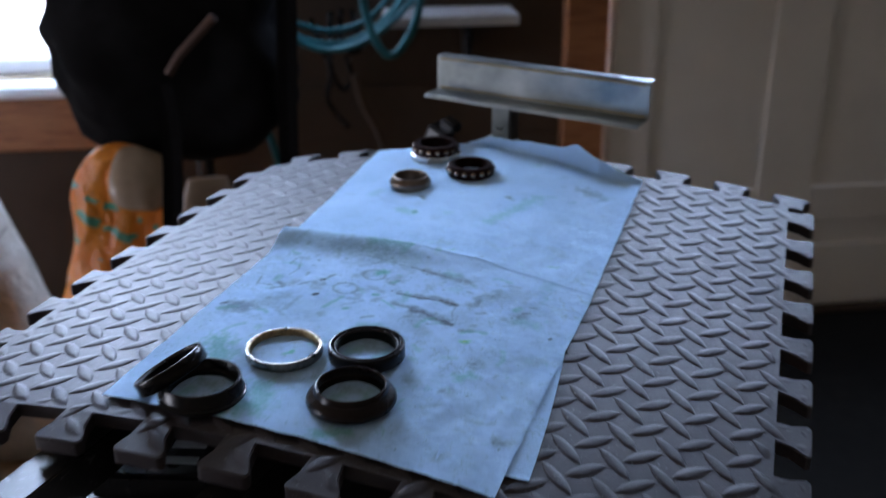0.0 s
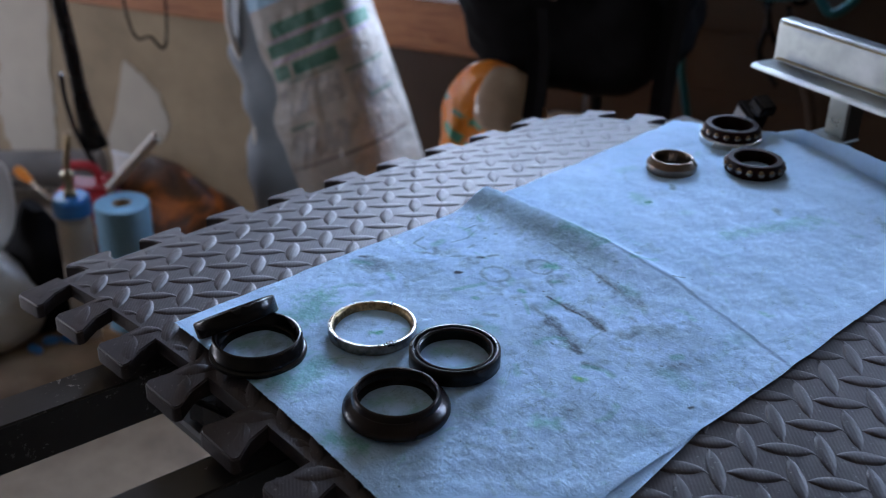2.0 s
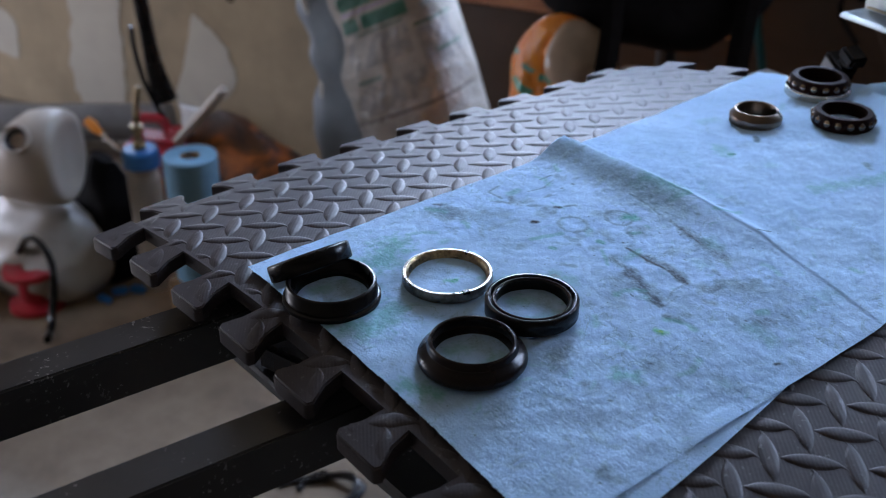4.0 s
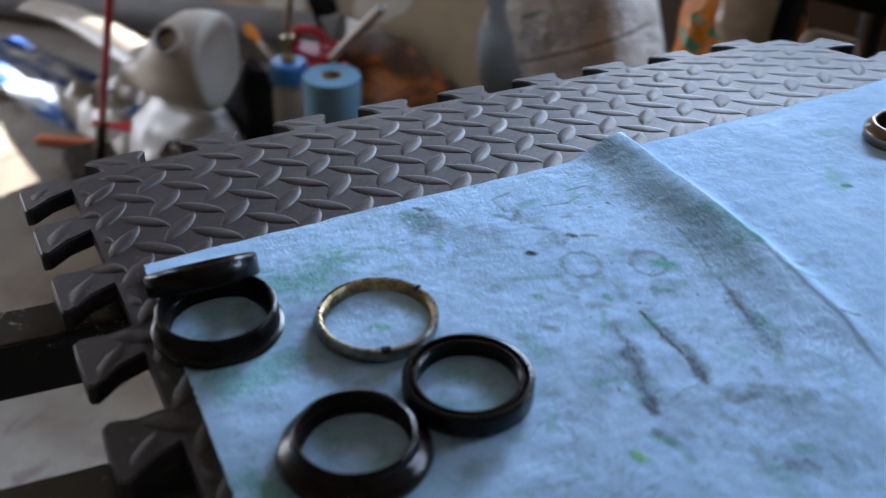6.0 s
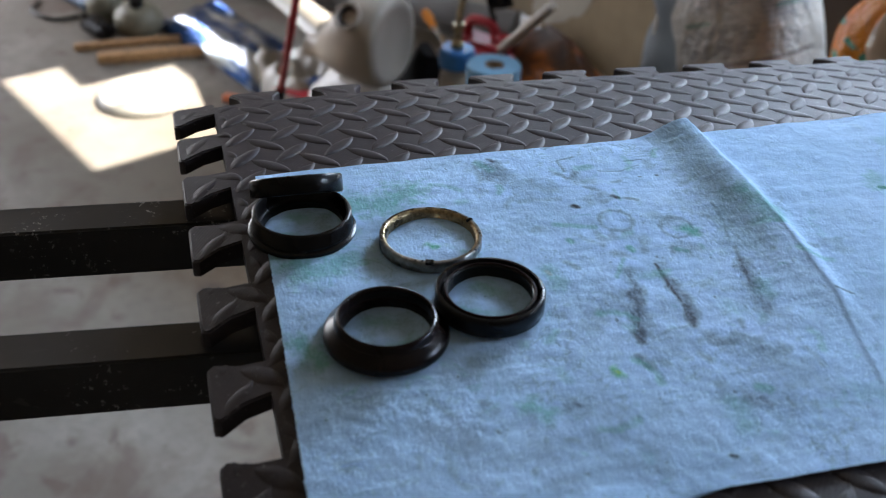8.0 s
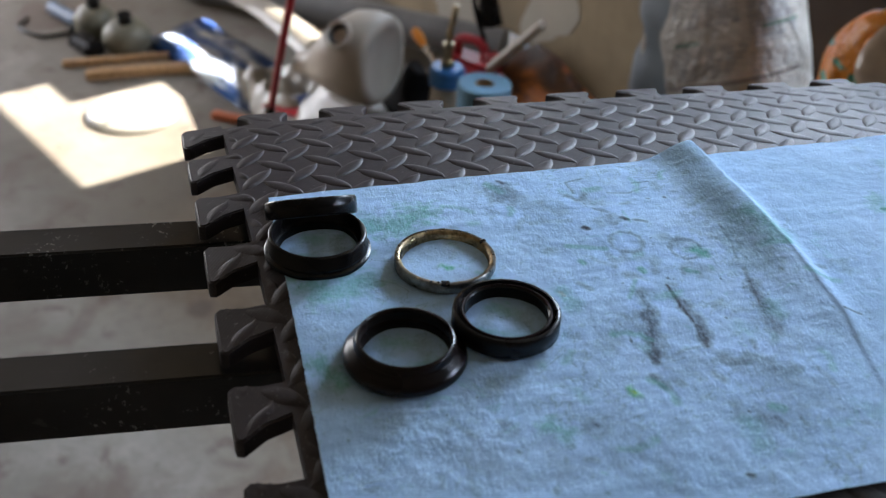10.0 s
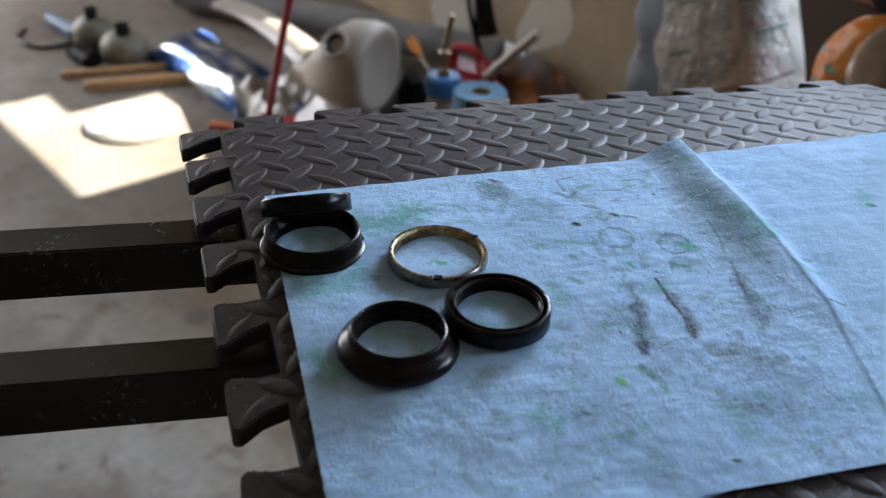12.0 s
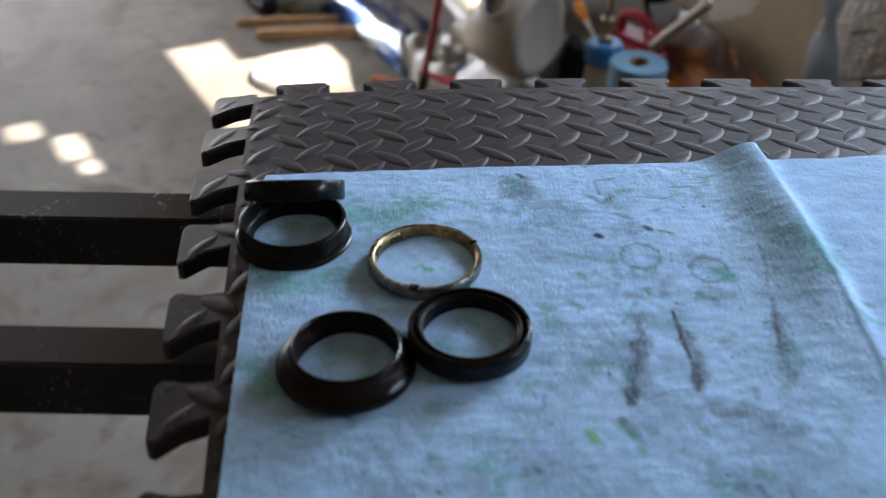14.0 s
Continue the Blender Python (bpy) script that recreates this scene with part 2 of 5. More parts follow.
smear([(0.2800, 0.2495), (0.3000, 0.2460), (0.3190, 0.2430)], 0.0020, 0.0028, 0.0050, BROWNS, 0.50)
smear([(0.3240, 0.1800), (0.3200, 0.1900), (0.3195, 0.2060)], 0.0003, 0.0005, 0.0008, GREYS, 0.40)
smear([(0.3290, 0.2060), (0.3350, 0.2120)], 0.0022, 0.0028, 0.0050, BROWNS, 0.42)
smear([(0.3340, 0.2190), (0.3460, 0.2330)], 0.0030, 0.0034, 0.0070, GREYS, 0.48)
smear([(0.3340, 0.1680), (0.3410, 0.1720)], 0.0014, 0.0016, 0.0030, BROWNS, 0.50)
smear([(0.3395, 0.1980), (0.3430, 0.2000)], 0.0012, 0.0014, 0.0026, BROWNS, 0.45)
smear([(0.3080, 0.1560), (0.2990, 0.1660), (0.2910, 0.1740)], 0.0030, 0.0034, 0.0060, GREYS, 0.30)
smear([(0.3385, 0.1540), (0.3425, 0.1548)], 0.0012, 0.0014, 0.0030, VIVID, 0.75)
smear([(0.3400, 0.1545), (0.3412, 0.1552)], 0.0006, 0.0006, 0.0010, (0.30, 0.50, 0.16), 0.80)
smear([(0.3690, 0.2060), (0.3720, 0.2085)], 0.0018, 0.0022, 0.0040, BROWNS, 0.45)
smear([(0.2254, 0.2595), (0.2436, 0.2576), (0.2574, 0.2525)], 0.0006, 0.0003, 0.0007, GREYS, 0.60)
smear([(0.3712, 0.2125), (0.3750, 0.2145)], 0.0011, 0.0006, 0.0012, BLACKS, 0.50)
smear([(0.3643, 0.2139), (0.3667, 0.2178)], 0.0017, 0.0009, 0.0018, GREENS, 0.50)
smear([(0.3738, 0.2237), (0.3778, 0.2245)], 0.0007, 0.0004, 0.0008, GREYS, 0.50)
smear([(0.2097, 0.1827), (0.2116, 0.1842)], 0.0011, 0.0006, 0.0012, BLACKS, 0.90)
smear([(0.2050, 0.2080), (0.2074, 0.2102)], 0.0010, 0.0005, 0.0011, BLACKS, 0.95)
smear([(0.2085, 0.2142), (0.2115, 0.2201)], 0.0011, 0.0006, 0.0012, GREYS, 0.70)
smear([(0.1868, 0.2327), (0.1872, 0.2330)], 0.0007, 0.0004, 0.0008, BLACKS, 0.60)
smear([(0.1868, 0.2433), (0.1873, 0.2437)], 0.0007, 0.0004, 0.0008, BLACKS, 0.60)
smear([(0.1903, 0.1964), (0.1961, 0.2023)], 0.0011, 0.0006, 0.0012, GREYS, 0.50)
smear([(0.2537, 0.1971), (0.2569, 0.1978)], 0.0012, 0.0007, 0.0013, GREENS, 0.60)
smear([(0.2605, 0.2212), (0.2634, 0.2259)], 0.0011, 0.0006, 0.0012, GREENS, 0.55)
smear([(0.2637, 0.1473), (0.2669, 0.1483)], 0.0007, 0.0004, 0.0008, RUST, 0.50)
smear([(0.2649, 0.2079), (0.2655, 0.2080)], 0.0005, 0.0003, 0.0005, BLACKS, 0.70)
smear([(0.3028, 0.2222), (0.3039, 0.2224)], 0.0005, 0.0003, 0.0005, BLACKS, 0.60)
smear([(0.3636, 0.2024), (0.3643, 0.2027)], 0.0005, 0.0003, 0.0005, BLACKS, 0.70)
smear([(0.3534, 0.1300), (0.3548, 0.1307)], 0.0007, 0.0004, 0.0008, BLACKS, 0.70)
smear([(0.2442, 0.2330), (0.2472, 0.2382)], 0.0011, 0.0006, 0.0012, GREENS, 0.70)
smear([(0.2522, 0.2716), (0.2566, 0.2851)], 0.0019, 0.0011, 0.0021, GREENS, 0.50)
smear([(0.2222, 0.2767), (0.2248, 0.2790)], 0.0014, 0.0008, 0.0016, GREENS, 0.60)
smear([(0.1666, 0.1422), (0.1583, 0.1486), (0.1496, 0.1549)], 0.0029, 0.0016, 0.0032, GREYS, 0.45)
smear([(0.1446, 0.1529), (0.1486, 0.1540)], 0.0010, 0.0005, 0.0011, BLACKS, 0.60)
smear([(0.1688, 0.1924), (0.1552, 0.1924), (0.1537, 0.2040)], 0.0005, 0.0003, 0.0005, GREYS, 0.60)
smear([(0.1675, 0.2010), (0.1682, 0.2079)], 0.0019, 0.0011, 0.0021, GREENS, 0.40)
smear([(0.1661, 0.2316), (0.1670, 0.2426)], 0.0004, 0.0003, 0.0004, BLACKS, 0.50)
smear([(0.1741, 0.2120), (0.1772, 0.2253), (0.1734, 0.2380)], 0.0004, 0.0003, 0.0004, GREYS, 0.50)
smear([(0.1888, 0.2146), (0.1887, 0.2192)], 0.0010, 0.0005, 0.0011, GREYS, 0.50)
smear([(0.2249, 0.1655), (0.2316, 0.1864)], 0.0011, 0.0006, 0.0012, GREENS, 0.40)
smear([(0.2586, 0.1594), (0.2656, 0.1640)], 0.0011, 0.0006, 0.0012, GREYS, 0.40)
smear([(0.2404, 0.1678), (0.2431, 0.1687)], 0.0011, 0.0006, 0.0012, GREENS, 0.50)
smear([(0.3120, 0.2848), (0.3167, 0.2917)], 0.0005, 0.0003, 0.0005, BLACKS, 0.60)
smear([(0.2751, 0.2925), (0.2769, 0.2951)], 0.0013, 0.0007, 0.0015, GREYS, 0.40)
smear([(0.1673, 0.2657), (0.1681, 0.2678)], 0.0010, 0.0005, 0.0011, GREYS, 0.50)
smear([(0.2019, 0.2519), (0.1971, 0.2664)], 0.0012, 0.0007, 0.0013, GREYS, 0.30)
smear([(0.1964, 0.1549), (0.2001, 0.1768)], 0.0014, 0.0008, 0.0016, GREYS, 0.25)
smear([(0.2772, 0.1802), (0.2632, 0.1900)], 0.0008, 0.0005, 0.0009, GREENS, 0.40)
smear([(0.360, 0.091), (0.361, 0.092)], 0.0005, 0.0005, 0.001, BLACKS, 0.7)
smear([(0.397, 0.184), (0.398, 0.186)], 0.0006, 0.0005, 0.001, BLACKS, 0.8)
smear([(0.155, 0.146), (0.160, 0.152), (0.168, 0.150)], 0.0045, 0.0045, 0.012, GREYS, 0.6)
smear([(0.170, 0.186), (0.178, 0.192), (0.172, 0.198)], 0.0012, 0.0012, 0.003, GREYS, 0.6)
# green assembly fluid
smear([(0.226, 0.094), (0.230, 0.098)], 0.0012, 0.0010, 0.003, (0.08, 0.36, 0.20), 0.7)
smear([(0.176, 0.060), (0.182, 0.080), (0.172, 0.095)], 0.0070, 0.0060, 0.018, GREENS, 0.55)
smear([(0.283, 0.016), (0.300, 0.024)], 0.0030, 0.0030, 0.008, GREENS, 0.55)
smear([(0.225, 0.278), (0.245, 0.285)], 0.0060, 0.0050, 0.012, GREENS, 0.5)
smear([(0.350, 0.110), (0.356, 0.115)], 0.0030, 0.0030, 0.008, GREENS, 0.5)
smear([(0.215, 0.020), (0.235, 0.030), (0.228, 0.050)], 0.0060, 0.0060, 0.014, GREENS, 0.5)
# small scattered dirt, thickest on the used half
rnd = random.Random(11)
for k in range(110):
    far = k % 5 == 0
    x = rnd.uniform(0.145, 0.40)
    y = rnd.uniform(0.30, 0.52) if far else rnd.triangular(0.02, 0.30, 0.20)
    ang, ln = rnd.choice((0.2, 0.9, 1.6, 2.6)) + rnd.uniform(-0.5, 0.5), rnd.choice((0.002, 0.004, 0.007, 0.013))
    wd = rnd.choice((0.0005, 0.0009, 0.0016, 0.0030))
    tone = rnd.choice((GREYS, GREYS, GREENS, BLACKS))
    smear([(x, y), (x + ln * math.cos(ang), y + ln * math.sin(ang))], wd, wd, wd * 2.2, tone, rnd.uniform(0.12, 0.4) * (0.6 if far else 1.0) * (0.8 if tone == BLACKS else 1.0))
for k in range(26):
    x, y = rnd.uniform(0.16, 0.39), rnd.triangular(0.03, 0.31, 0.22)
    r, a0 = rnd.uniform(0.006, 0.020), rnd.uniform(0, 6)
    smear([(x + r * math.cos(a0 + 0.35 * q), y + r * math.sin(a0 + 0.35 * q)) for q in range(4)], 0.0010, 0.0012, 0.003, rnd.choice((GREYS, GREENS)), rnd.uniform(0.2, 0.45))
# broad clouds of dirt
for x, y, dx, dy in ((0.318, 0.178, 0.012, 0.006), (0.345, 0.226, 0.016, 0.012), (0.300, 0.240, 0.02, 0.004), (0.22, 0.245, 0.02, 0.012), (0.37, 0.21, 0.006, 0.012), (0.17, 0.155, 0.012, 0.012), (0.205, 0.075, 0.008, 0.02), (0.20, 0.265, 0.05, 0.004), (0.356, 0.128, 0.01, 0.016)):
    smear([(x, y), (x + dx, y + dy)], 0.006, 0.006, 0.014, GREYS, 0.24)
# dirt on the raised fold's near flank, with the flank's shade painted in
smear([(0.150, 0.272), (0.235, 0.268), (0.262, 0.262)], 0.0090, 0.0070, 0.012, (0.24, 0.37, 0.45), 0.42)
# faint marks on the far sheet
smear([(0.229, 0.367), (0.231, 0.369)], 0.0016, 0.0010, 0.003, (0.05, 0.16, 0.14), 0.8)
smear([(0.215, 0.372), (0.228, 0.366)], 0.0035, 0.0035, 0.010, GREENS, 0.35)
smear([(0.302, 0.366), (0.318, 0.400), (0.332, 0.432)], 0.0040, 0.0040, 0.012, GREENS, 0.35)
smear([(0.370, 0.470), (0.392, 0.458)], 0.0040, 0.0040, 0.014, GREYS, 0.35)
smear([(0.222, 0.408), (0.228, 0.402)], 0.0012, 0.0012, 0.003, GREYS, 0.7)
smear([(0.304, 0.428), (0.309, 0.424)], 0.0016, 0.0016, 0.004, GREYS, 0.6)


def ring_mark(x, y, r):
    """A faint print left by a ring that once lay there."""
    pts = [(x + r * math.cos(t), y + 0.95 * r * math.sin(t)) for t in [k * math.pi / 5 for k in range(11)]]
    smear(pts, 0.0006, 0.0008, 0.0012, GREYS, 0.5)


ring_mark(0.229, 0.200, 0.0100)
ring_mark(0.242, 0.230, 0.0095)
smear([(0.244, 0.234), (0.248, 0.238)], 0.0024, 0.0024, 0.006, GREENS, 0.6)


def towel_paper():
    m = Mat("blue_shop_towel", 0.92, 0.0, 0.12)
    big = m.noise(14, 4, 0.6)
    c = m.ramp(big, [(0.3, (0.37, 0.555, 0.79)), (0.7, (0.44, 0.63, 0.87))])
    near = m.t.nodes.new("ShaderNodeSeparateXYZ")
    m.link(m.co, near.inputs[0])
    used = m.t.nodes.new("ShaderNodeMapRange")
    used.inputs[1].default_value, used.inputs[2].default_value, used.inputs[3].default_value, used.inputs[4].default_value = 0.20, 0.40, 0.58, 0.18
    m.link(near.outputs[1], used.inputs[0])
    oil = m.ramp(m.noise(26, 6, 0.72, distort=0.8), [(0.47, (0, 0, 0)), (0.66, (1, 1, 1))])
    c = m.mix(m.math("MULTIPLY", m.math("MULTIPLY", oil, used.outputs[0]), 0.42), c, (0.22, 0.33, 0.42))
    fleck = m.ramp(m.noise(120, 5, 0.7, (1.6, 1, 1), 1.2), [(0.58, (0, 0, 0)), (0.63, (1, 1, 1))])
    c = m.mix(m.math("MULTIPLY", m.math("MULTIPLY", fleck, used.outputs[0]), 0.5), c, (0.17, 0.26, 0.32))
    green = m.ramp(m.noise(58, 5, 0.7, distort=1.0), [(0.60, (0, 0, 0)), (0.72, (1, 1, 1))])
    c = m.mix(m.math("MULTIPLY", m.math("MULTIPLY", green, used.outputs[0]), 0.6), c, (0.13, 0.43, 0.40))
    crease = m.ramp(m.math("ABSOLUTE", m.math("SUBTRACT", m.noise(34, 5, 0.6, (1.3, 1, 1), 0.8), 0.5)), [(0.0, (1, 1, 1)), (0.016, (0, 0, 0))])
    patches = m.ramp(m.noise(21, 3), [(0.52, (0, 0, 0)), (0.62, (1, 1, 1))])
    c = m.mix(m.math("MULTIPLY", m.math("MULTIPLY", crease, patches), used.outputs[0]), c, (0.17, 0.25, 0.31))
    dots = m.ramp(m.noise(260, 2, 0.5), [(0.735, (0, 0, 0)), (0.755, (1, 1, 1))])
    c = m.mix(m.math("MULTIPLY", dots, used.outputs[0]), c, (0.07, 0.10, 0.12))
    stain = m.t.nodes.new("ShaderNodeAttribute")
    stain.attribute_name = "stain"
    grain = m.noise(480, 4, 0.7, (0.8, 1.3, 1))
    k = m.math("ADD", stain.outputs["Alpha"], m.math("MULTIPLY", m.math("SUBTRACT", grain, 0.5), m.math("MULTIPLY", stain.outputs["Alpha"], 2.2)), True)
    c = m.mix(k, c, stain.outputs["Color"])
    m.colour(c)
    crinkle = m.math("ABSOLUTE", m.math("SUBTRACT", m.noise(62, 3, 0.6, (1.5, 1, 1), 0.6), 0.5))
    h = m.math("ADD", m.math("MULTIPLY", m.noise(760, 3, 0.65), 0.9), m.math("MULTIPLY", m.noise(300, 4, 0.65, (0.7, 2.2, 1)), 0.9))
    h = m.math("ADD", h, m.math("MULTIPLY", crinkle, 1.5))
    h = m.math("ADD", h, m.math("MULTIPLY", m.noise(120, 4, 0.65, (0.8, 1.3, 1), 0.6), 0.6))
    m.bump(h, 0.42, 0.0010)
    return m.m


TOWEL = towel_paper()
FABRIC = plain("black_fabric", (0.0058, 0.0052, 0.0056), 0.85, var=0.4, scale=40, spec=0.08)
TEAL = plain("teal_rubber_hose", (0.007, 0.065, 0.072), 0.5, spec=0.25)
BLUE = plain("blue_plastic", (0.04, 0.19, 0.5), 0.4)
RED = plain("red_plastic", (0.36, 0.018, 0.028), 0.4)
CREAM = plain("cream_white_plastic", (0.38, 0.335, 0.28), 0.45, var=0.1, scale=8)
GREY = plain("grey_plastic", (0.2, 0.2, 0.2), 0.5)
BLUEGREY = plain("blue_grey_plastic_film", (0.19, 0.22, 0.25), 0.4, var=0.3, scale=12)
WHITEFILM = plain("pale_seam_film", (0.58, 0.55, 0.51), 0.3, var=0.3, scale=14, bump=0.6, dist=0.01)
BAGFILM = plain("pale_bag_film", (0.36, 0.27, 0.20), 0.24, var=0.3, scale=14, bump=0.6, dist=0.01)
FILM = plain("clouded_plastic_film", (0.30, 0.27, 0.23), 0.35, var=0.3, scale=10)


def band(m, v, lo, hi):
    return m.math("MULTIPLY", m.math("GREATER_THAN", v, lo), m.math("LESS_THAN", v, hi))


def sack_print():
    """White woven sack: green bars, thin violet lines and grey lines of small print, all on a slant."""
    m = Mat("printed_white_sack", 0.45, 0.0, 0.4)
    sep = m.t.nodes.new("ShaderNodeSeparateXYZ")
    m.link(m.co, sep.inputs[0])
    c26, s26 = math.cos(radians(26)), math.sin(radians(26))
    a = m.math("SUBTRACT", sep.outputs[0], 0.316)
    z = m.math("ADD", sep.outputs[2], 0.0)
    u = m.math("ADD", m.math("MULTIPLY", a, c26), m.math("MULTIPLY", z, s26))
    v = m.math("SUBTRACT", m.math("MULTIPLY", z, c26), m.math("MULTIPLY", a, s26))
    crease = m.noise(11, 5, 0.65)
    col = m.ramp(crease, [(0.3, (0.165, 0.150, 0.130)), (0.65, (0.285, 0.262, 0.232))])
    front = m.math("LESS_THAN", sep.outputs[1], 0.03)
    lines = m.math("GREATER_THAN", m.math("FRACT", m.math("MULTIPLY", v, 105)), 0.55)
    words = m.math("GREATER_THAN", m.noise(70, 2, 0.5, (1, 1, 0.2)), 0.45)
    for u0, u1, v0, v1, k in ((-0.27, -0.125, 0.675, 0.732, 0.9), (-0.11, 0.0, 0.635, 0.717, 0.9), (-0.28, -0.11, 0.588, 0.645, 0.9), (-0.12, 0.02, 0.585, 0.625, 0.5), (-0.24, -0.02, 0.50, 0.56, 0.4)):
        f = m.math("MULTIPLY", m.math("MULTIPLY", band(m, u, u0, u1), band(m, v, v0, v1)), m.math("MULTIPLY", m.math("MULTIPLY", lines, words), front))
        col = m.mix(m.math("MULTIPLY", f, k), col, (0.10, 0.10, 0.12))
    for u0, u1, v0, v1, ink in ((-0.235, -0.07, 0.835, 0.863, (0.012, 0.10, 0.065)), (-0.258, -0.085, 0.797, 0.825, (0.012, 0.10, 0.065)), (-0.077, -0.02, 0.797, 0.825, (0.012, 0.10, 0.065)),
                                (-0.268, -0.225, 0.752, 0.780, (0.012, 0.10, 0.065)), (-0.217, -0.112, 0.752, 0.780, (0.012, 0.10, 0.065)), (-0.25, -0.03, 0.828, 0.832, (0.20, 0.17, 0.27)),
                                (-0.26, -0.02, 0.787, 0.792, (0.20, 0.17, 0.27)), (-0.24, -0.13, 0.742, 0.746, (0.03, 0.08, 0.06)), (-0.33, 0.10, 0.570, 0.576, (0.07, 0.05, 0.05)), (-0.11, -0.015, 0.722, 0.727, (0.03, 0.08, 0.06)), (-0.272, -0.21, 0.650, 0.656, (0.03, 0.08, 0.06)), (-0.09, -0.06, 0.660, 0.666, (0.03, 0.08, 0.06))):
        f = m.math("MULTIPLY", m.math("MULTIPLY", band(m, u, u0, u1), band(m, v, v0, v1)), front)
        col = m.mix(m.math("MULTIPLY", f, 0.92), col, ink)
    blue = m.math("MULTIPLY", band(m, v, 0.90, 1.0), band(m, u, -0.30, -0.18))
    col = m.mix(m.math("MULTIPLY", blue, 0.7), col, (0.16, 0.36, 0.55))
    m.colour(col)
    m.bump(m.math("ADD", crease, m.math("MULTIPLY", m.noise(34, 4), 0.4)), 0.8, 0.022)
    return m.m


def orange_print():
    """Orange film with pale creases, darker folds and green print."""
    m = Mat("printed_orange_film", 0.32, 0.0, 0.5)
    fold = m.noise(13, 5, 0.6, (1, 1, 0.6), 0.5)
    col = m.ramp(fold, [(0.30, (0.30, 0.06, 0.012)), (0.46, (0.60, 0.155, 0.006)), (0.62, (0.64, 0.22, 0.012)), (0.72, (0.58, 0.44, 0.33))])
    sep = m.t.nodes.new("ShaderNodeSeparateXYZ")
    m.link(m.co, sep.inputs[0])
    v = m.math("ADD", m.math("ADD", sep.outputs[2], m.math("MULTIPLY", sep.outputs[0], 0.55)), m.math("MULTIPLY", fold, 0.05))
    for lo, hi in ((0.560, 0.575), (0.615, 0.632), (0.655, 0.667)):
        f = m.math("MULTIPLY", band(m, v, lo, hi), m.math("GREATER_THAN", m.noise(22, 2), 0.46))
        col = m.mix(m.math("MULTIPLY", f, 0.9), col, (0.03, 0.30, 0.22))
    m.colour(col)
    m.bump(m.math("ADD", fold, m.math("MULTIPLY", m.noise(38, 4, 0.6), 0.4)), 0.9, 0.022)
    return m.m


SACK_PRINT, ORANGE_PRINT = sack_print(), orange_print()
SKYGLOW = bpy.data.materials.new("bright_sky")
SKYGLOW.use_nodes = True
SKYGLOW.node_tree.nodes["Principled BSDF"].inputs["Emission Color"].default_value = (0.85, 0.93, 1, 1)
SKYGLOW.node_tree.nodes["Principled BSDF"].inputs["Emission Strength"].default_value = 0.9

# ---------------------------------------------------------------- mesh helpers
def mesh_from(bm, name, material, smooth=False):
    me = bpy.data.meshes.new(name)
    bm.to_mesh(me)
    bm.free()
    if smooth:
        me.set_sharp_from_angle(angle=radians(50))
    for m in (material if isinstance(material, (list, tuple)) else [material]):
        me.materials.append(m)
    if smooth:
        for p in me.polygons:
            p.use_smooth = True
    return me


def part(name, bm, material, parent=None, label="", smooth=False):
    ob = new(name, mesh_from(bm, name, material, smooth))
    if parent:
        ob.parent = parent
    if label:
        tagged(ob, label)
    return ob


def empty(name, m, label, category, group="", kind=""):
    ob = new(name)
    ob.matrix_world = m
    ob.empty_display_size = 0.02
    return tagged(ob, label, category, group, kind)


def box(bm, lo, hi, bevel=0.0, m=None, seg=1):
    r = bmesh.ops.create_cube(bm, size=1)
    v = r["verts"]
    lo, hi = Vector(lo), Vector(hi)
    for q in v:
        q.co = Vector((lo[i] + (q.co[i] + 0.5) * (hi[i] - lo[i]) for i in range(3)))
    if bevel:
        es = list({e for q in v for e in q.link_edges})
        r = bmesh.ops.bevel(bm, geom=es, offset=bevel, segments=seg, affect="EDGES", clamp_overlap=True)
        v = list({q for f in r["faces"] for q in f.verts} | {q for q in v if q.is_valid})
    if m:
        for q in v:
            q.co = m @ q.co
    return v


def boxbm(lo, hi, bevel=0.0, m=None, seg=1):
    bm = bmesh.new()
    box(bm, lo, hi, bevel, m, seg)
    return bm


def lathe(bm, profile, seg=64, closed=True, m=None):
    """Turns a profile of (radius, height) round the z axis."""
    rings = []
    for i in range(seg):
        a = 2 * math.pi * i / seg
        rings.append([bm.verts.new((r * math.cos(a), r * math.sin(a), z)) for r, z in profile])
    k = len(profile)
    for i in range(seg):
        A, B = rings[i], rings[(i + 1) % seg]
        for j in range(k if closed else k - 1):
            bm.faces.new((A[j], B[j], B[(j + 1) % k], A[(j + 1) % k]))
    vs = [v for r in rings for v in r]
    if m:
        for v in vs:
            v.co = m @ v.co
    return vs


def lathed(profile, seg=64, closed=True, m=None):
    bm = bmesh.new()
    lathe(bm, profile, seg, closed, m)
    bmesh.ops.recalc_face_normals(bm, faces=bm.faces)
    return bm


def tube(bm, pts, radius, seg=10, taper=None):
    """A round tube along a line of points."""
    pts = [Vector(p) for p in pts]
    prev, up = None, Vector((0.13, 0.31, 0.94))
    for i, p in enumerate(pts):
        d = (pts[min(i + 1, len(pts) - 1)] - pts[max(i - 1, 0)]).normalized()
        x = d.cross(up).normalized()
        y = x.cross(d)
        up = y
        r = radius * (taper(i / (len(pts) - 1)) if taper else 1)
        ring = [bm.verts.new(p + r * (math.cos(2 * math.pi * k / seg) * x + math.sin(2 * math.pi * k / seg) * y)) for k in range(seg)]
        if prev:
            for k in range(seg):
                bm.faces.new((prev[k], prev[(k + 1) % seg], ring[(k + 1) % seg], ring[k]))
        else:
            bm.faces.new(ring[::-1])
        prev = ring
    bm.faces.new(prev)


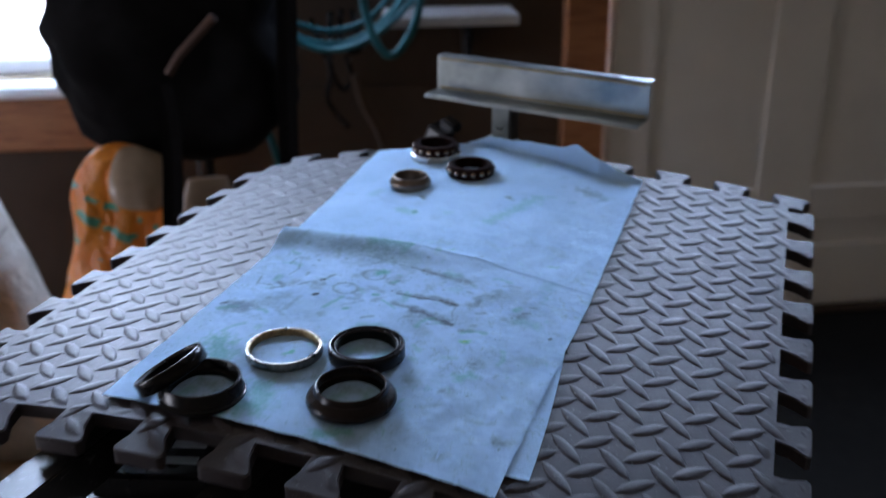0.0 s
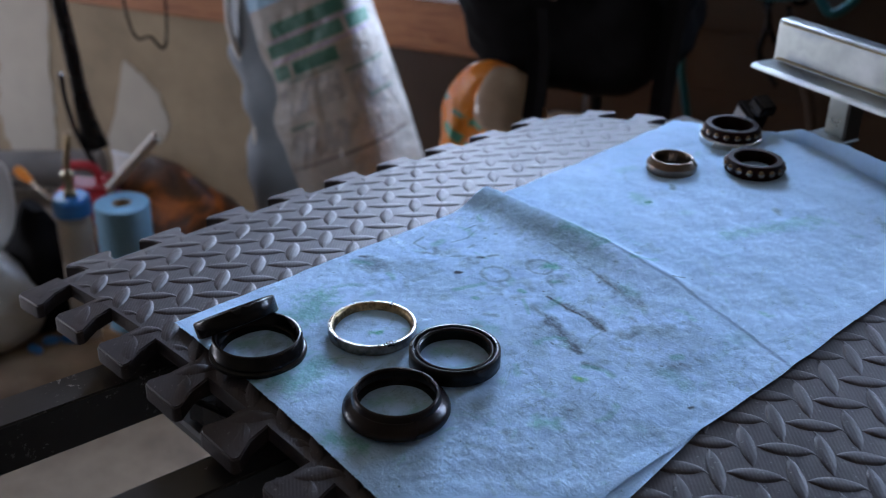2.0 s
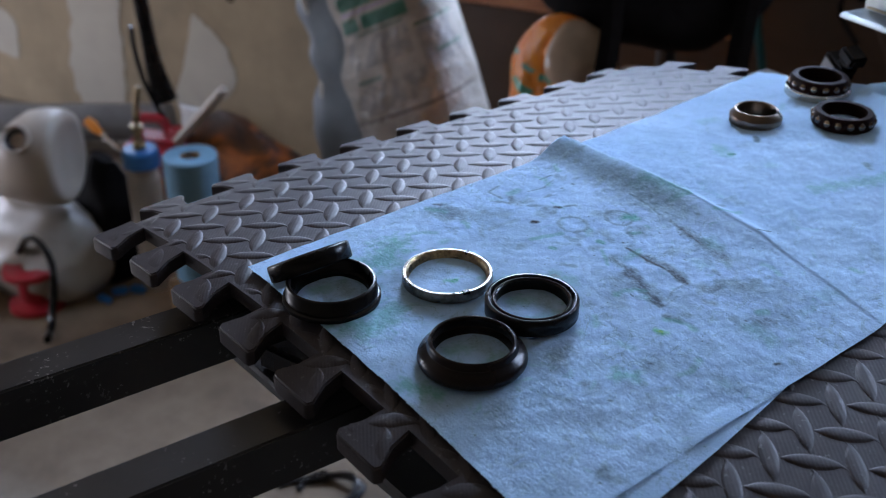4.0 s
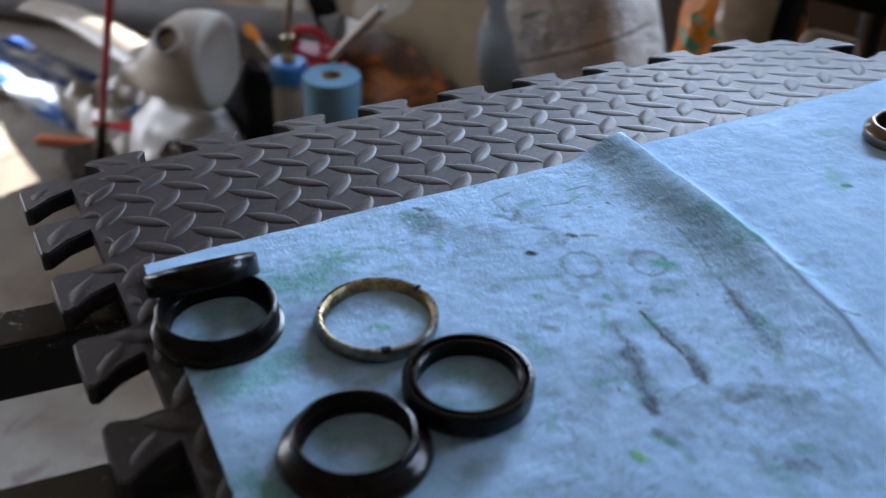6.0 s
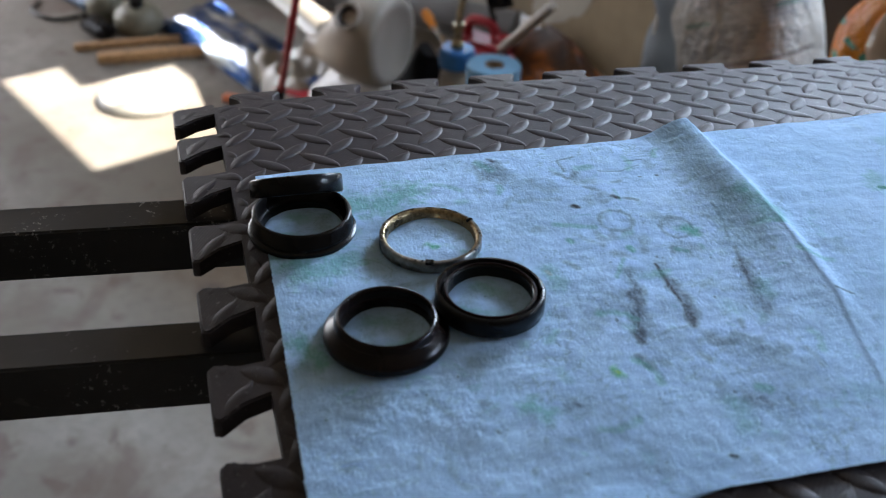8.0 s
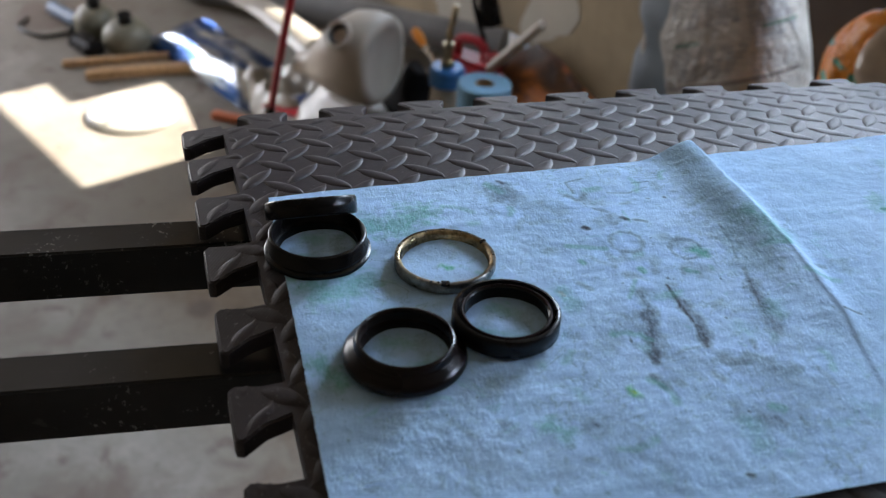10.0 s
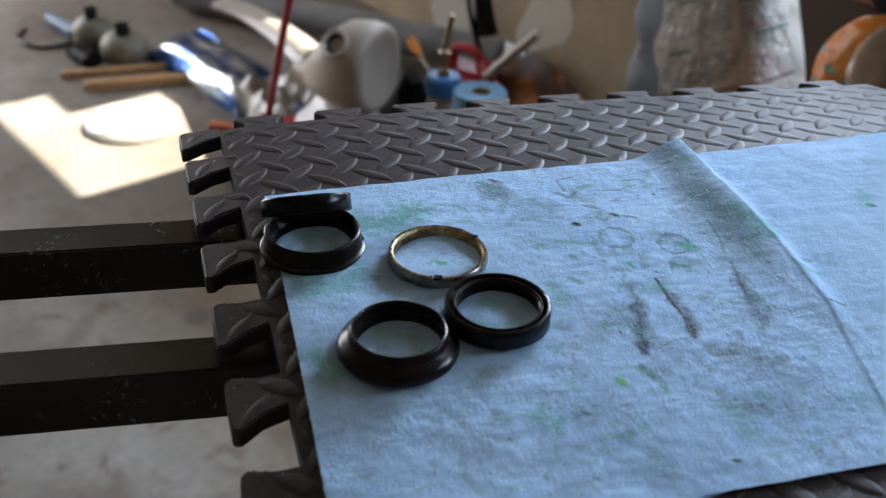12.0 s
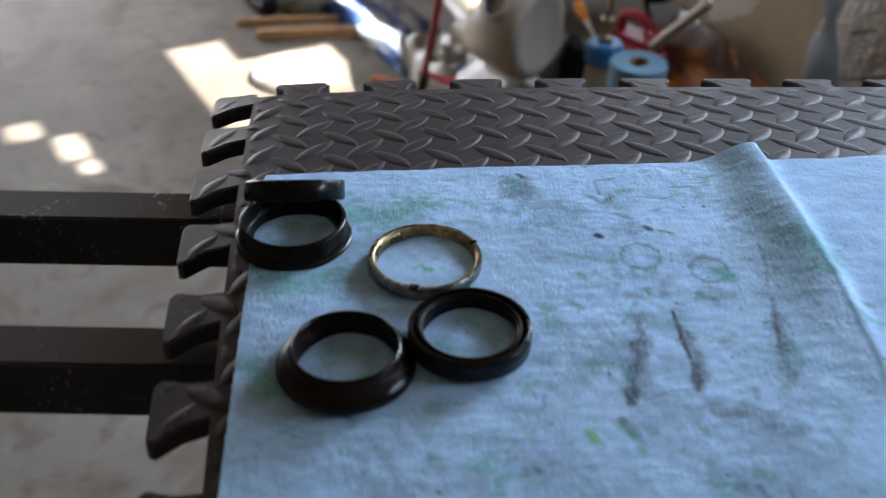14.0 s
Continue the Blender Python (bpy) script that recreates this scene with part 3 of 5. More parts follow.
def tubebm(pts, radius, seg=10, taper=None):
    bm = bmesh.new()
    tube(bm, pts, radius, seg, taper)
    bmesh.ops.recalc_face_normals(bm, faces=bm.faces)
    return bm


def curve_pts(pts, n=24):
    """A smooth line through points (Catmull-Rom)."""
    P = [Vector(p) for p in pts]
    P = [P[0]] + P + [P[-1]]
    out = []
    for i in range(1, len(P) - 2):
        for k in range(n):
            t = k / n
            a, b, c, d = P[i - 1], P[i], P[i + 1], P[i + 2]
            out.append(0.5 * ((2 * b) + (c - a) * t + (2 * a - 5 * b + 4 * c - d) * t * t + (3 * b - a - 3 * c + d) * t ** 3))
    out.append(P[-2])
    return out


# ---------------------------------------------------------------- room
def wall_with_holes(name, a0, a1, z1, holes, n0, n1, material, label):
    """A wall along the room's a axis, from n0 to n1 thick, with rectangular holes (a0, a1, z0, z1)."""
    bm = bmesh.new()
    aa = sorted({a0, a1, *[h[0] for h in holes], *[h[1] for h in holes]})
    zz = sorted({0.0, z1, *[h[2] for h in holes], *[h[3] for h in holes]})
    for i in range(len(aa) - 1):
        for j in range(len(zz) - 1):
            ca, cz = (aa[i] + aa[i + 1]) / 2, (zz[j] + zz[j + 1]) / 2
            if not any(h[0] < ca < h[1] and h[2] < cz < h[3] for h in holes):
                box(bm, (aa[i], n0, zz[j]), (aa[i + 1], n1, zz[j + 1]))
    bmesh.ops.remove_doubles(bm, verts=bm.verts, dist=1e-5)
    inner = [f for f in bm.faces if sum(1 for g in bm.faces if g is not f and (g.calc_center_median() - f.calc_center_median()).length < 1e-5)]
    bmesh.ops.delete(bm, geom=inner, context="FACES_ONLY")
    ob = part(name, bm, material)
    ob.matrix_world = ROOM_M
    return tagged(ob, label, "wall", kind="structure")


bm = boxbm((-4.0, -3.4, -0.1), (3.6, WALL + 0.12, 0))
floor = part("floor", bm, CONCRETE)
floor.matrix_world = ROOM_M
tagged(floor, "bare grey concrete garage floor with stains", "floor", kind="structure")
bm = boxbm((-4.0, -3.4, 2.5), (3.6, WALL + 0.12, 2.6))
ceiling = part("ceiling", bm, WALLBOARD)
ceiling.matrix_world = ROOM_M
tagged(ceiling, "plain beige board ceiling", "ceiling", kind="structure")
bm = boxbm((-60, -60, -0.3), (60, 60, -0.14))
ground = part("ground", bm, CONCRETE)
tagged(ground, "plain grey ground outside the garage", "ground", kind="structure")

WIN1 = (-0.64, 0.15, 0.692, 2.30)
WIN2 = (-2.08, -1.405, 0.690, 1.135)
GAPS = [(-1.67, -1.545, 1.265, 1.405), (-1.53, -1.47, 1.26, 1.385), (-1.77, -1.685, 1.325, 1.475)]
wall_with_holes("wall_north", -4.0, 0.85, 2.5, [WIN1, WIN2, *GAPS], WALL, WALL + 0.12, WALLBOARD, "beige unpainted wallboard with white patches of filler")
wall_with_holes("wall_north_end", 1.9, 3.6, 2.5, [], WALL, WALL + 0.12, WALLBOARD, "beige wallboard beside the door")
wall_with_holes("wall_north_header", 0.85, 1.9, 2.5, [(0.0, 3, -1, 2.05)], WALL, WALL + 0.12, WALLBOARD, "beige wallboard over the door")
wall_with_holes("wall_south", -4.0, 3.6, 2.5, [], -3.4, -3.3, WALLBOARD, "plain beige wallboard behind the bench")
bm = bmesh.new()
box(bm, (-4.0, -3.3, 0), (-3.9, -0.7, 2.5))
box(bm, (-4.0, 0.9, 0), (-3.9, WALL, 2.5))
box(bm, (-4.0, -0.7, 1.6), (-3.9, 0.9, 2.5))
w = part("wall_west", bm, WALLBOARD)
w.matrix_world = ROOM_M
tagged(w, "plain beige wall with the open garage door", "wall", kind="structure")
w = part("wall_east", boxbm((3.5, -3.3, 0), (3.6, WALL, 2.5)), WALLBOARD)
w.matrix_world = ROOM_M
tagged(w, "plain beige wall", "wall", kind="structure")

# window_1 with its frame, white sill and stained apron board
def window(name, hole, label):
    a0, a1, z0, z1 = hole
    e = empty(name, ROOM_M, label, "window", kind="structure")
    bm = bmesh.new()
    for lo, hi in (((a0, z0), (a1, z0 + 0.04)), ((a0, z1 - 0.05), (a1, z1)), ((a0, z0 + 0.04), (a0 + 0.05, z1 - 0.05)), ((a1 - 0.05, z0 + 0.04), (a1, z1 - 0.05))):
        box(bm, (lo[0], WALL + 0.03, lo[1]), (hi[0], WALL + 0.09, hi[1]), 0.006)
    part("window_frame", bm, WHITEPAINT, e)
    return e


win1 = window("window_1", WIN1, "white framed window with a white sill over a stained board")
part("window_sill", boxbm((WIN1[0] - 0.06, WALL - 0.05, 0.655), (WIN1[1] - 0.02, WALL - 0.004, 0.689), 0.008), WHITEPAINT, win1)
win2 = window("window_2", WIN2, "small white framed window that lets the sun in")
# unseen card added to keep the sun off the patch's far left corner
part("sun_blocker", boxbm((WIN2[0] + 0.051, WALL + 0.035, WIN2[2] + 0.041), (-1.885, WALL + 0.055, 0.93), 0.002), CARD, win2, "brown card added out of view to trim the sun patch")
ob = part("apron_board", boxbm((-1.75, WALL - 0.03, 0.53), (0.12, WALL - 0.003, 0.652), 0.004), WOOD)
ob.matrix_world = ROOM_M
tagged(ob, "reddish brown stained board under the window", "trim", kind="structure")
bm = boxbm((0.836, WALL - 0.06, 0), (0.935, WALL - 0.016, 2.05), 0.004)
box(bm, (0.852, WALL - 0.0155, 0), (0.935, WALL + 0.1, 2.05))
ob = part("door_post", bm, WOOD)
ob.matrix_world = ROOM_M
tagged(ob, "reddish brown stained timber post beside the door", "trim", kind="structure")
door = empty("door_1", ROOM_M, "closed dull white panelled door", "door", kind="structure")
bm = boxbm((0.95, WALL - 0.02, 0.02), (1.895, WALL + 0.03, 1.42))
for lo, hi in (((0.95, 1.42), (1.06, 2.04)), ((1.345, 1.42), (1.49, 2.04)), ((1.79, 1.42), (1.895, 2.04)), ((1.06, 1.93), (1.345, 2.04)), ((1.49, 1.93), (1.79, 2.04))):
    box(bm, (lo[0], WALL - 0.02, lo[1]), (hi[0], WALL + 0.03, hi[1]))
part("door_leaf", bm, DOORPAINT, door)
glass = Mat("door_glass", 0.02, 0.0, 0.5)
glass.b.inputs["Transmission Weight"].default_value = 1.0
for a0, a1 in ((1.061, 1.344), (1.491, 1.789)):
    pane = part("pane", boxbm((a0, WALL, 1.421), (a1, WALL + 0.004, 1.929)), glass.m, door, "clear glass pane")
    pane.visible_shadow = False

part("threshold", boxbm((0.946, WALL - 0.045, 0), (1.899, WALL + 0.06, 0.019), 0.004), DARKWALL, door)
# thin near-black sheet added to darken the floor before the door
ob = part("dark_floor_sheet", boxbm((0.75, 0.35, 0.001), (2.3, WALL - 0.05, 0.012), 0.004), plain("near_black_sheet", (0.010, 0.009, 0.008), 0.9, spec=0.05))
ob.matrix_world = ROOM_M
tagged(ob, "near-black sheet added on the floor before the door", "mat")

# ---------------------------------------------------------------- the mat and its bench
def sheet_z(x, y):
    """Top of the mat, which hangs down a little over both sides of the bench."""
    s, t = (x - 0.336) / 0.336, (y - 0.3136) / 0.3136
    mm = -20.9 * s + 8.2 * t + 16.7 * s * t - 36.0 * s * s - 0.7 * t * t - 0.6 * s * s * t + 0.9 * s * t * t + 6.7 * s ** 3 + 5.4 * t ** 3
    return MAT_Z + mm / 1000 - 2.2 * max(0.0, 0.022 - y) ** 2


MAT_W, MAT_D, TOOTH, PITCH, THICK = 0.5626, 0.534, 0.0246, 0.059, 0.0100
mat_e = empty("foam_mat", Matrix(), "grey interlocking foam floor tile with a raised tread pattern", "mat")


def tooth_outline(w, h):
    """Half-open outline of one dovetailed tooth, from its foot to its foot; u along the edge, v outwards."""
    return [(0.007, 0.0), (0.0055, h * 0.45), (0.000, h * 0.86), (0.002, h * 0.98), (0.005, h), (w - 0.005, h), (w - 0.002, h * 0.98), (w, h * 0.86), (w - 0.0055, h * 0.45), (w - 0.007, 0.0)]


TW = 0.036


def drape(bm, dz=0.0):
    for v in bm.verts:
        v.co.z += sheet_z(v.co.x, v.co.y) + dz


bm = bmesh.new()
N = 28
grid = [[bm.verts.new((MAT_W * i / N, MAT_D * j / N, 0)) for j in range(N + 1)] for i in range(N + 1)]
for i in range(N):
    for j in range(N):
        bm.faces.new((grid[i][j], grid[i + 1][j], grid[i + 1][j + 1], grid[i][j + 1]))
r = bmesh.ops.extrude_face_region(bm, geom=bm.faces[:])
for v in [g for g in r["geom"] if isinstance(g, bmesh.types.BMVert)]:
    v.co.z -= THICK
bmesh.ops.recalc_face_normals(bm, faces=bm.faces)
drape(bm)
part("mat_body", bm, FOAM, mat_e, smooth=False)


def tooth_mesh():
    """One tooth as a prism, foot on the x axis, pointing to +y."""
    bm = bmesh.new()
    o = tooth_outline(TW, TOOTH)
    o = [(o[0][0], -0.001)] + o + [(o[-1][0], -0.001)]
    f = bm.faces.new([bm.verts.new((u, v, 0)) for u, v in o])
    r = bmesh.ops.extrude_face_region(bm, geom=[f])
    for v in [g for g in r["geom"] if isinstance(g, bmesh.types.BMVert)]:
        v.co.z -= THICK
    rim = [e for e in bm.edges if all(abs(v.co.z) < 1e-6 for v in e.verts) and len({round(w.co.z, 4) for f in e.link_faces for w in f.verts}) > 1]
    bmesh.ops.bevel(bm, geom=rim, offset=0.0034, segments=3, affect="EDGES", clamp_overlap=True)
    bmesh.ops.recalc_face_normals(bm, faces=bm.faces)
    return bm


def place_tooth(m):
    bm = tooth_mesh()
    bm.transform(m)
    drape(bm)
    part("tooth", bm, FOAM, mat_e, smooth=True)


for k in range(10):
    x0 = -0.0156 + k * PITCH
    place_tooth(Matrix.Translation((x0 + TW, 0, 0)) @ Matrix.Rotation(math.pi, 4, "Z") @ Matrix.Diagonal((1, 1.11, 1, 1)))
for k in range(9):
    y1 = 0.5305 - k * PITCH
    place_tooth(Matrix.Translation((MAT_W, y1, 0)) @ Matrix.Rotation(-math.pi / 2, 4, "Z"))
    y0 = 0.0128 + k * PITCH
    place_tooth(Matrix.Translation((0, y0, 0)) @ Matrix.Rotation(math.pi / 2, 4, "Z"))
for k in range(-7, 3):
    place_tooth(Matrix.Translation((0.4293 + k * PITCH, MAT_D, 0)))

# raised bars of the tread pattern, turned this way and that
def bar_x(i):
    """Place of a column of bars across the mat, whose sides hang over the bench."""
    return 0.0495 + 0.0308 * i + 0.0022 * math.sin(math.pi * i / 7)


def bar_y(j):
    return 0.0262 + 0.0294 * j


def on_mat(x, y, keep=0.004):
    """Whether a place lies on the mat or on one of its teeth, by some margin."""
    if keep < x < MAT_W - keep and keep < y < MAT_D - keep:
        return True
    for inside, along, first, depth in ((0 < x < MAT_W, x, -0.0156, -y), (0 < x < MAT_W, x, 0.4293 - 7 * PITCH, y - MAT_D), (0 < y < MAT_D, y, 0.0128, -x), (0 < y < MAT_D, y, 0.5305 - 8 * PITCH - TW, x - MAT_W)):
        h = depth / TOOTH
        waist = 0.0072 - 0.0015 * h / 0.45 if h < 0.45 else max(0.0, 0.0057 * (0.86 - h) / 0.41) if h < 0.92 else 0.003
        if inside and -0.004 <= depth < TOOTH - keep - 0.0004 and waist + keep < (along - first) % PITCH < TW - waist - keep:
            return True
    return False


def rise(x, y):
    """Height of a bar: lower on the worn teeth than on the body."""
    return 0.0013 if 0.012 < x < MAT_W and 0 < y < MAT_D else 0.0008


def spine(cx, cy, turn):
    """Middle line of one bar: points, headings and how thick it is there; one end trails off in a thin curl."""
    half, step = 0.0158, 0.00158
    body = [k / 10 for k in range(-10, 11)]
    tail = [1.1, 1.2, 1.3, 1.4, 1.5, 1.6]
    steps = body + tail if turn > 0 else [-t for t in reversed(tail)] + body

    def heading(u):
        if turn > 0:
            return radians(turn - 85 * min(1.0, max(0.0, (u - 0.75) / 0.6)))
        return radians(turn + 60 * min(1.0, max(0.0, (-u - 0.75) / 0.6)))

    pts, x, y = [], 0.0, 0.0
    for k, u in enumerate(steps):
        if k:
            h = heading((u + steps[k - 1]) / 2)
            x, y = x + step * math.cos(h), y + step * math.sin(h)
        fat = max(0.0, 1 - abs(u) ** 2.0) ** 0.8
        thin = 0.27 * max(0.0, 1 - abs(u) / 1.62) ** 0.5 * min(1.0, 2.2 * abs(u))
        pts.append((x, y, heading(u), max(fat, thin)))
    x0, y0 = pts[len(steps) // 2 + (-3 if turn > 0 else 3)][:2]
    return [(cx + x - x0, cy + y - y0, h, t) for x, y, h, t in pts]


def tread():
    """Slim raised bars with steep flanks; those at the rim are cut off by it."""
    bm = bmesh.new()
    across = (-1, -0.8, -0.5, -0.2, 0.15, 0.5, 0.8, 1)
    for turn, shift in ((43, 0.0), (-43, 0.5)):
        for i in range(-3, 19):
            for j in range(-3, 20):
                cx, cy = bar_x(i + shift), bar_y(j + shift)
                if not (-0.035 < cx < MAT_W + 0.035 and -0.035 < cy < MAT_D + 0.035):
                    continue
                rows = []
                for x, y, h, thick in spine(cx, cy, turn):
                    row = []
                    for q in across:
                        d = q * 0.0054 * thick
                        px, py = x - math.sin(h) * d, y + math.cos(h) * d
                        inside = on_mat(px, py, 0.0006)
                        ease = sum(on_mat(px, py, k) for k in (0.0016, 0.0026, 0.0036, 0.0046, 0.0056)) / 5
                        hh = rise(px, py) * ease * min(1.0, 1.1 * thick + 0.2) * max(0.0, math.cos(q * math.pi / 2)) ** 0.6 if inside and thick > 0 else 0.0
                        row.append((bm.verts.new((px, py, hh - 0.0003)), inside))
                    rows.append(row)
                for a, b in zip(rows, rows[1:]):
                    for q in range(len(across) - 1):
                        four = (a[q], b[q], b[q + 1], a[q + 1])
                        if all(f[1] for f in four):
                            bm.faces.new([f[0] for f in four])
    for v in [v for v in bm.verts if not v.link_faces]:
        bm.verts.remove(v)
    drape(bm)
    return bm


tagged(part("tread_pattern", tread(), FOAM, mat_e, smooth=True), kind="stuff")

# black steel rails of the bench under the mat
bench = empty("work_bench", Matrix(), "black painted steel tube bench frame under the mat", "bench")
RAIL_TURN = Matrix.Rotation(radians(-5.5), 4, "Z")


def rail(name, x, y, lo, hi):
    ob = part(name, boxbm(lo, hi, 0.0013, None, 3), RAILPAINT, bench)
    ob.matrix_world = Matrix.Translation((x, y, 0)) @ RAIL_TURN
    return ob


for x in (0.116, 0.240):
    rail("rail", x, 0, (-0.0145, -0.75, 0.855), (0.0145, 0.55, 0.8885))
for x in (0.36, 0.45):
    rail("rail", x, 0, (-0.0125, 0.05, 0.828), (0.0125, 0.55, 0.8785))
for x in (0.1, 0.45):
    for y in (0.3, 0.48):
        rail("leg", x, y, (-0.02, -0.02, 0), (0.02, 0.02, 0.827))

# added dark panel closes the space under the mat; small black case on it
part("lower_shelf", boxbm((0.02, 0.035, 0.795), (0.555, 0.52, 0.805), 0.002), RAILPAINT, bench)
case = empty("tool_case", Matrix.Translation((0.123, 0.078, 0.806)) @ Matrix.Rotation(radians(14), 4, "Z"), "small black plastic case with a pale printed label", "case")
part("case_body", boxbm((-0.045, -0.030, 0), (0.045, 0.030, 0.022), 0.003, None, 2), RUBBER, case)
for x, y, w in ((-0.020, 0.004, 0.012), (0.008, 0.007, 0.026), (-0.020, -0.014, 0.052)):
    part("label_bar", boxbm((x, y, 0.0222), (x + w, y + 0.009, 0.0226)), GREY, case)

# ---------------------------------------------------------------- blue towel
def towel_z(x, y):
    z = sheet_z(x, y) + 0.0030
    # raised fold between the two sheets, highest at the towel's left edge, dying out to a crease
    crest = 0.2845 - 0.008 * (x - 0.13) - 0.20 * max(0.0, x - 0.315)
    d = y - crest
    k = max(0.0, 1 - (x - 0.125) / 0.21) ** 0.8
    z += 0.0125 * k * (math.exp(-(d / 0.007) ** 2) if d > 0 else math.exp(-(d / 0.020) ** 2))
    # the far sheet lies over the near one at the crease
    z += 0.0007 / (1 + math.exp(min(60, max(-60, -d / 0.0004)))) * min(1, max(0, (x - 0.2) / 0.05)) * max(0.0, 1 - max(0.0, d) / 0.12)
    z += 0.0011 * noise.noise(Vector((x * 26, y * 20, 0))) + 0.0008 * noise.noise(Vector((x * 75, y * 55, 3))) + 0.00026 * noise.noise(Vector((x * 220, y * 160, 6)))
    # loose corner and lifted edge along the far side
    if y > 0.515:
        w = min(1, max(0, (x - 0.20) / 0.05))
        z += w * 0.16 * (y - 0.515) ** 1.05
    # right edge lifts a little off the mat
    if x > 0.395:
        z += 0.02 * (x - 0.395)
    return z


def towel_outline(u, v):
    """(u, v) in 0..1 to the towel's plan."""
    left = 0.129 + 0.0085 * math.sin(math.pi * min(1, v * 1.1)) + 0.0002 * math.sin(v * 90)
    right = 0.403 + 0.0125 * min(1, v / 0.48) + 0.005 * max(0, v - 0.48) / 0.52 + 0.0002 * math.sin(v * 70)
    near = 0.0145 - 0.0095 * u + 0.0005 * noise.noise(Vector((u * 60, 0, 0))) + 0.0007 * noise.noise(Vector((u * 240, 0, 3)))
    far = 0.528 + 0.034 * math.sin(math.pi * min(1, 0.15 + u)) - 0.008 * u
    return left + (right - left) * u, near + (far - near) * v


NU, NV = 330, 620
uv = [towel_outline(i / NU, j / NV) for i in range(NU + 1) for j in range(NV + 1)]


def lip(x, y, v):
    """The far edge of the towel turns up steeply and faces the near side."""
    w = min(1, max(0, (x - 0.225) / 0.03)) * max(0.0, v - 0.980) / 0.020
    up = 0.0100 + 0.0080 * min(1, max(0, (x - 0.28) / 0.08)) + 0.0035 * noise.noise(Vector((x * 38, 0, 4))) + 0.007 * math.exp(-((x - 0.352) / 0.010) ** 2)
    up *= 0.12 + 0.88 * min(1, max(0, (0.416 - x) / 0.05))
    return x, y - 0.0095 * w, towel_z(x, y) + up * w ** 0.85


me = bpy.data.meshes.new("shop_towel")
me.from_pydata([lip(x, y, (k % (NV + 1)) / NV) for k, (x, y) in enumerate(uv)], [], [(i * (NV + 1) + j, (i + 1) * (NV + 1) + j, (i + 1) * (NV + 1) + j + 1, i * (NV + 1) + j + 1) for i in range(NU) for j in range(NV)])
me.polygons.foreach_set("use_smooth", [True] * len(me.polygons))
me.materials.append(TOWEL)


def stains(places):
    """Colour and strength of the smears at each place: ragged soft lines laid over one another."""
    P = np.array(places)
    rag = np.array([noise.noise(Vector((x * 170, y * 170, 2))) + 0.6 * noise.noise(Vector((x * 420, y * 420, 5))) for x, y in places])
    out = np.tile(np.array([*GREYS, 0.0]), (len(P), 1))
    for pts, w, soft, r, col, k in SMEARS:
        w, soft, k = w * 1.5, soft * 1.6, min(0.97, k * 1.22)
        reach = w + soft + 0.9 * r
        lo, hi = np.min(pts, axis=0) - reach, np.max(pts, axis=0) + reach
        near = np.nonzero(np.all((P > lo) & (P < hi), axis=1))[0]
        Q = P[near]
        best = np.full(len(Q), 9.0)
        for a, b in zip(pts, pts[1:]):
            A, d = np.array(a), np.array(b) - np.array(a)
            t = np.clip((Q - A) @ d / max(d @ d, 1e-9), 0, 1)
            best = np.minimum(best, np.linalg.norm(Q - A - t[:, None] * d, axis=1))
        best = best + 0.55 * r * rag[near]
        f = np.clip((w + soft - best) / (w + soft - max(w - soft, 0.0)), 0, 1)
        f = f * f * (3 - 2 * f) * k
        was = out[near]
        now = 1 - (1 - was[:, 3]) * (1 - f)
        mixed = (was[:, :3] * (was[:, 3] * (1 - f))[:, None] + np.array(col) * f[:, None]) / np.maximum(now, 1e-6)[:, None]
        out[near, :3] = np.where((f > 0)[:, None], mixed, was[:, :3])
        out[near, 3] = now
    return out


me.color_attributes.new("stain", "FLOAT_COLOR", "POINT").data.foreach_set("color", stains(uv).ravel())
towel = new("shop_towel", me)
tagged(towel, "two joined blue paper shop towels with oil smears", "towel")
# folded-under layer that peeps out along the right edge
bm = bmesh.new()
g = []
for i in range(7):
    col = []
    for j in range(31):
        v = j / 30
        x0, y0 = 0.36, 0.022 + 0.19 * v
        x = x0 + (0.4185 - 0.012 * v * v - x0) * i / 6
        col.append(bm.verts.new((x, y0 + 0.006 * i / 6 * (1 - v), sheet_z(x, y0) + 0.0024 + 0.0006 * noise.noise(Vector((x * 60, y0 * 40, 7))))))
    g.append(col)
for i in range(6):
    for j in range(30):
        bm.faces.new((g[i][j], g[i + 1][j], g[i + 1][j + 1], g[i][j + 1]))
ob = part("under_layer", bm, TOWEL, towel, smooth=True)
ob.data.color_attributes.new("stain", "FLOAT_COLOR", "POINT").data.foreach_set("color", [0.2, 0.3, 0.4, 0.0] * len(ob.data.vertices))


def on_towel(x, y, lift=-0.0009):
    return Vector((x, y, towel_z(x, y) + lift))


# ---------------------------------------------------------------- seals and bearings
def dust_seal(name, m, label):
    e = empty(name, m, label, "seal")
    flange = [(0.0213, 0.0), (0.0280, 0.0), (0.0295, 0.0008), (0.0302, 0.0024), (0.0300, 0.0042), (0.0290, 0.0060), (0.0272, 0.0075), (0.0256, 0.0087), (0.0250, 0.0093), (0.0240, 0.0090), (0.0222, 0.0070)]
    collar = [(0.0222, 0.0072), (0.0240, 0.0090), (0.0250, 0.0094), (0.0246, 0.0103), (0.0242, 0.0122), (0.0236, 0.0133), (0.0227, 0.0135), (0.0220, 0.0128), (0.0219, 0.0100)]
    part("flange", lathed(flange, 72), RUBBER_BROWN, e, smooth=True)
    part("lip", lathed(collar, 72), RUBBER_BROWN, e, smooth=True)
    return e


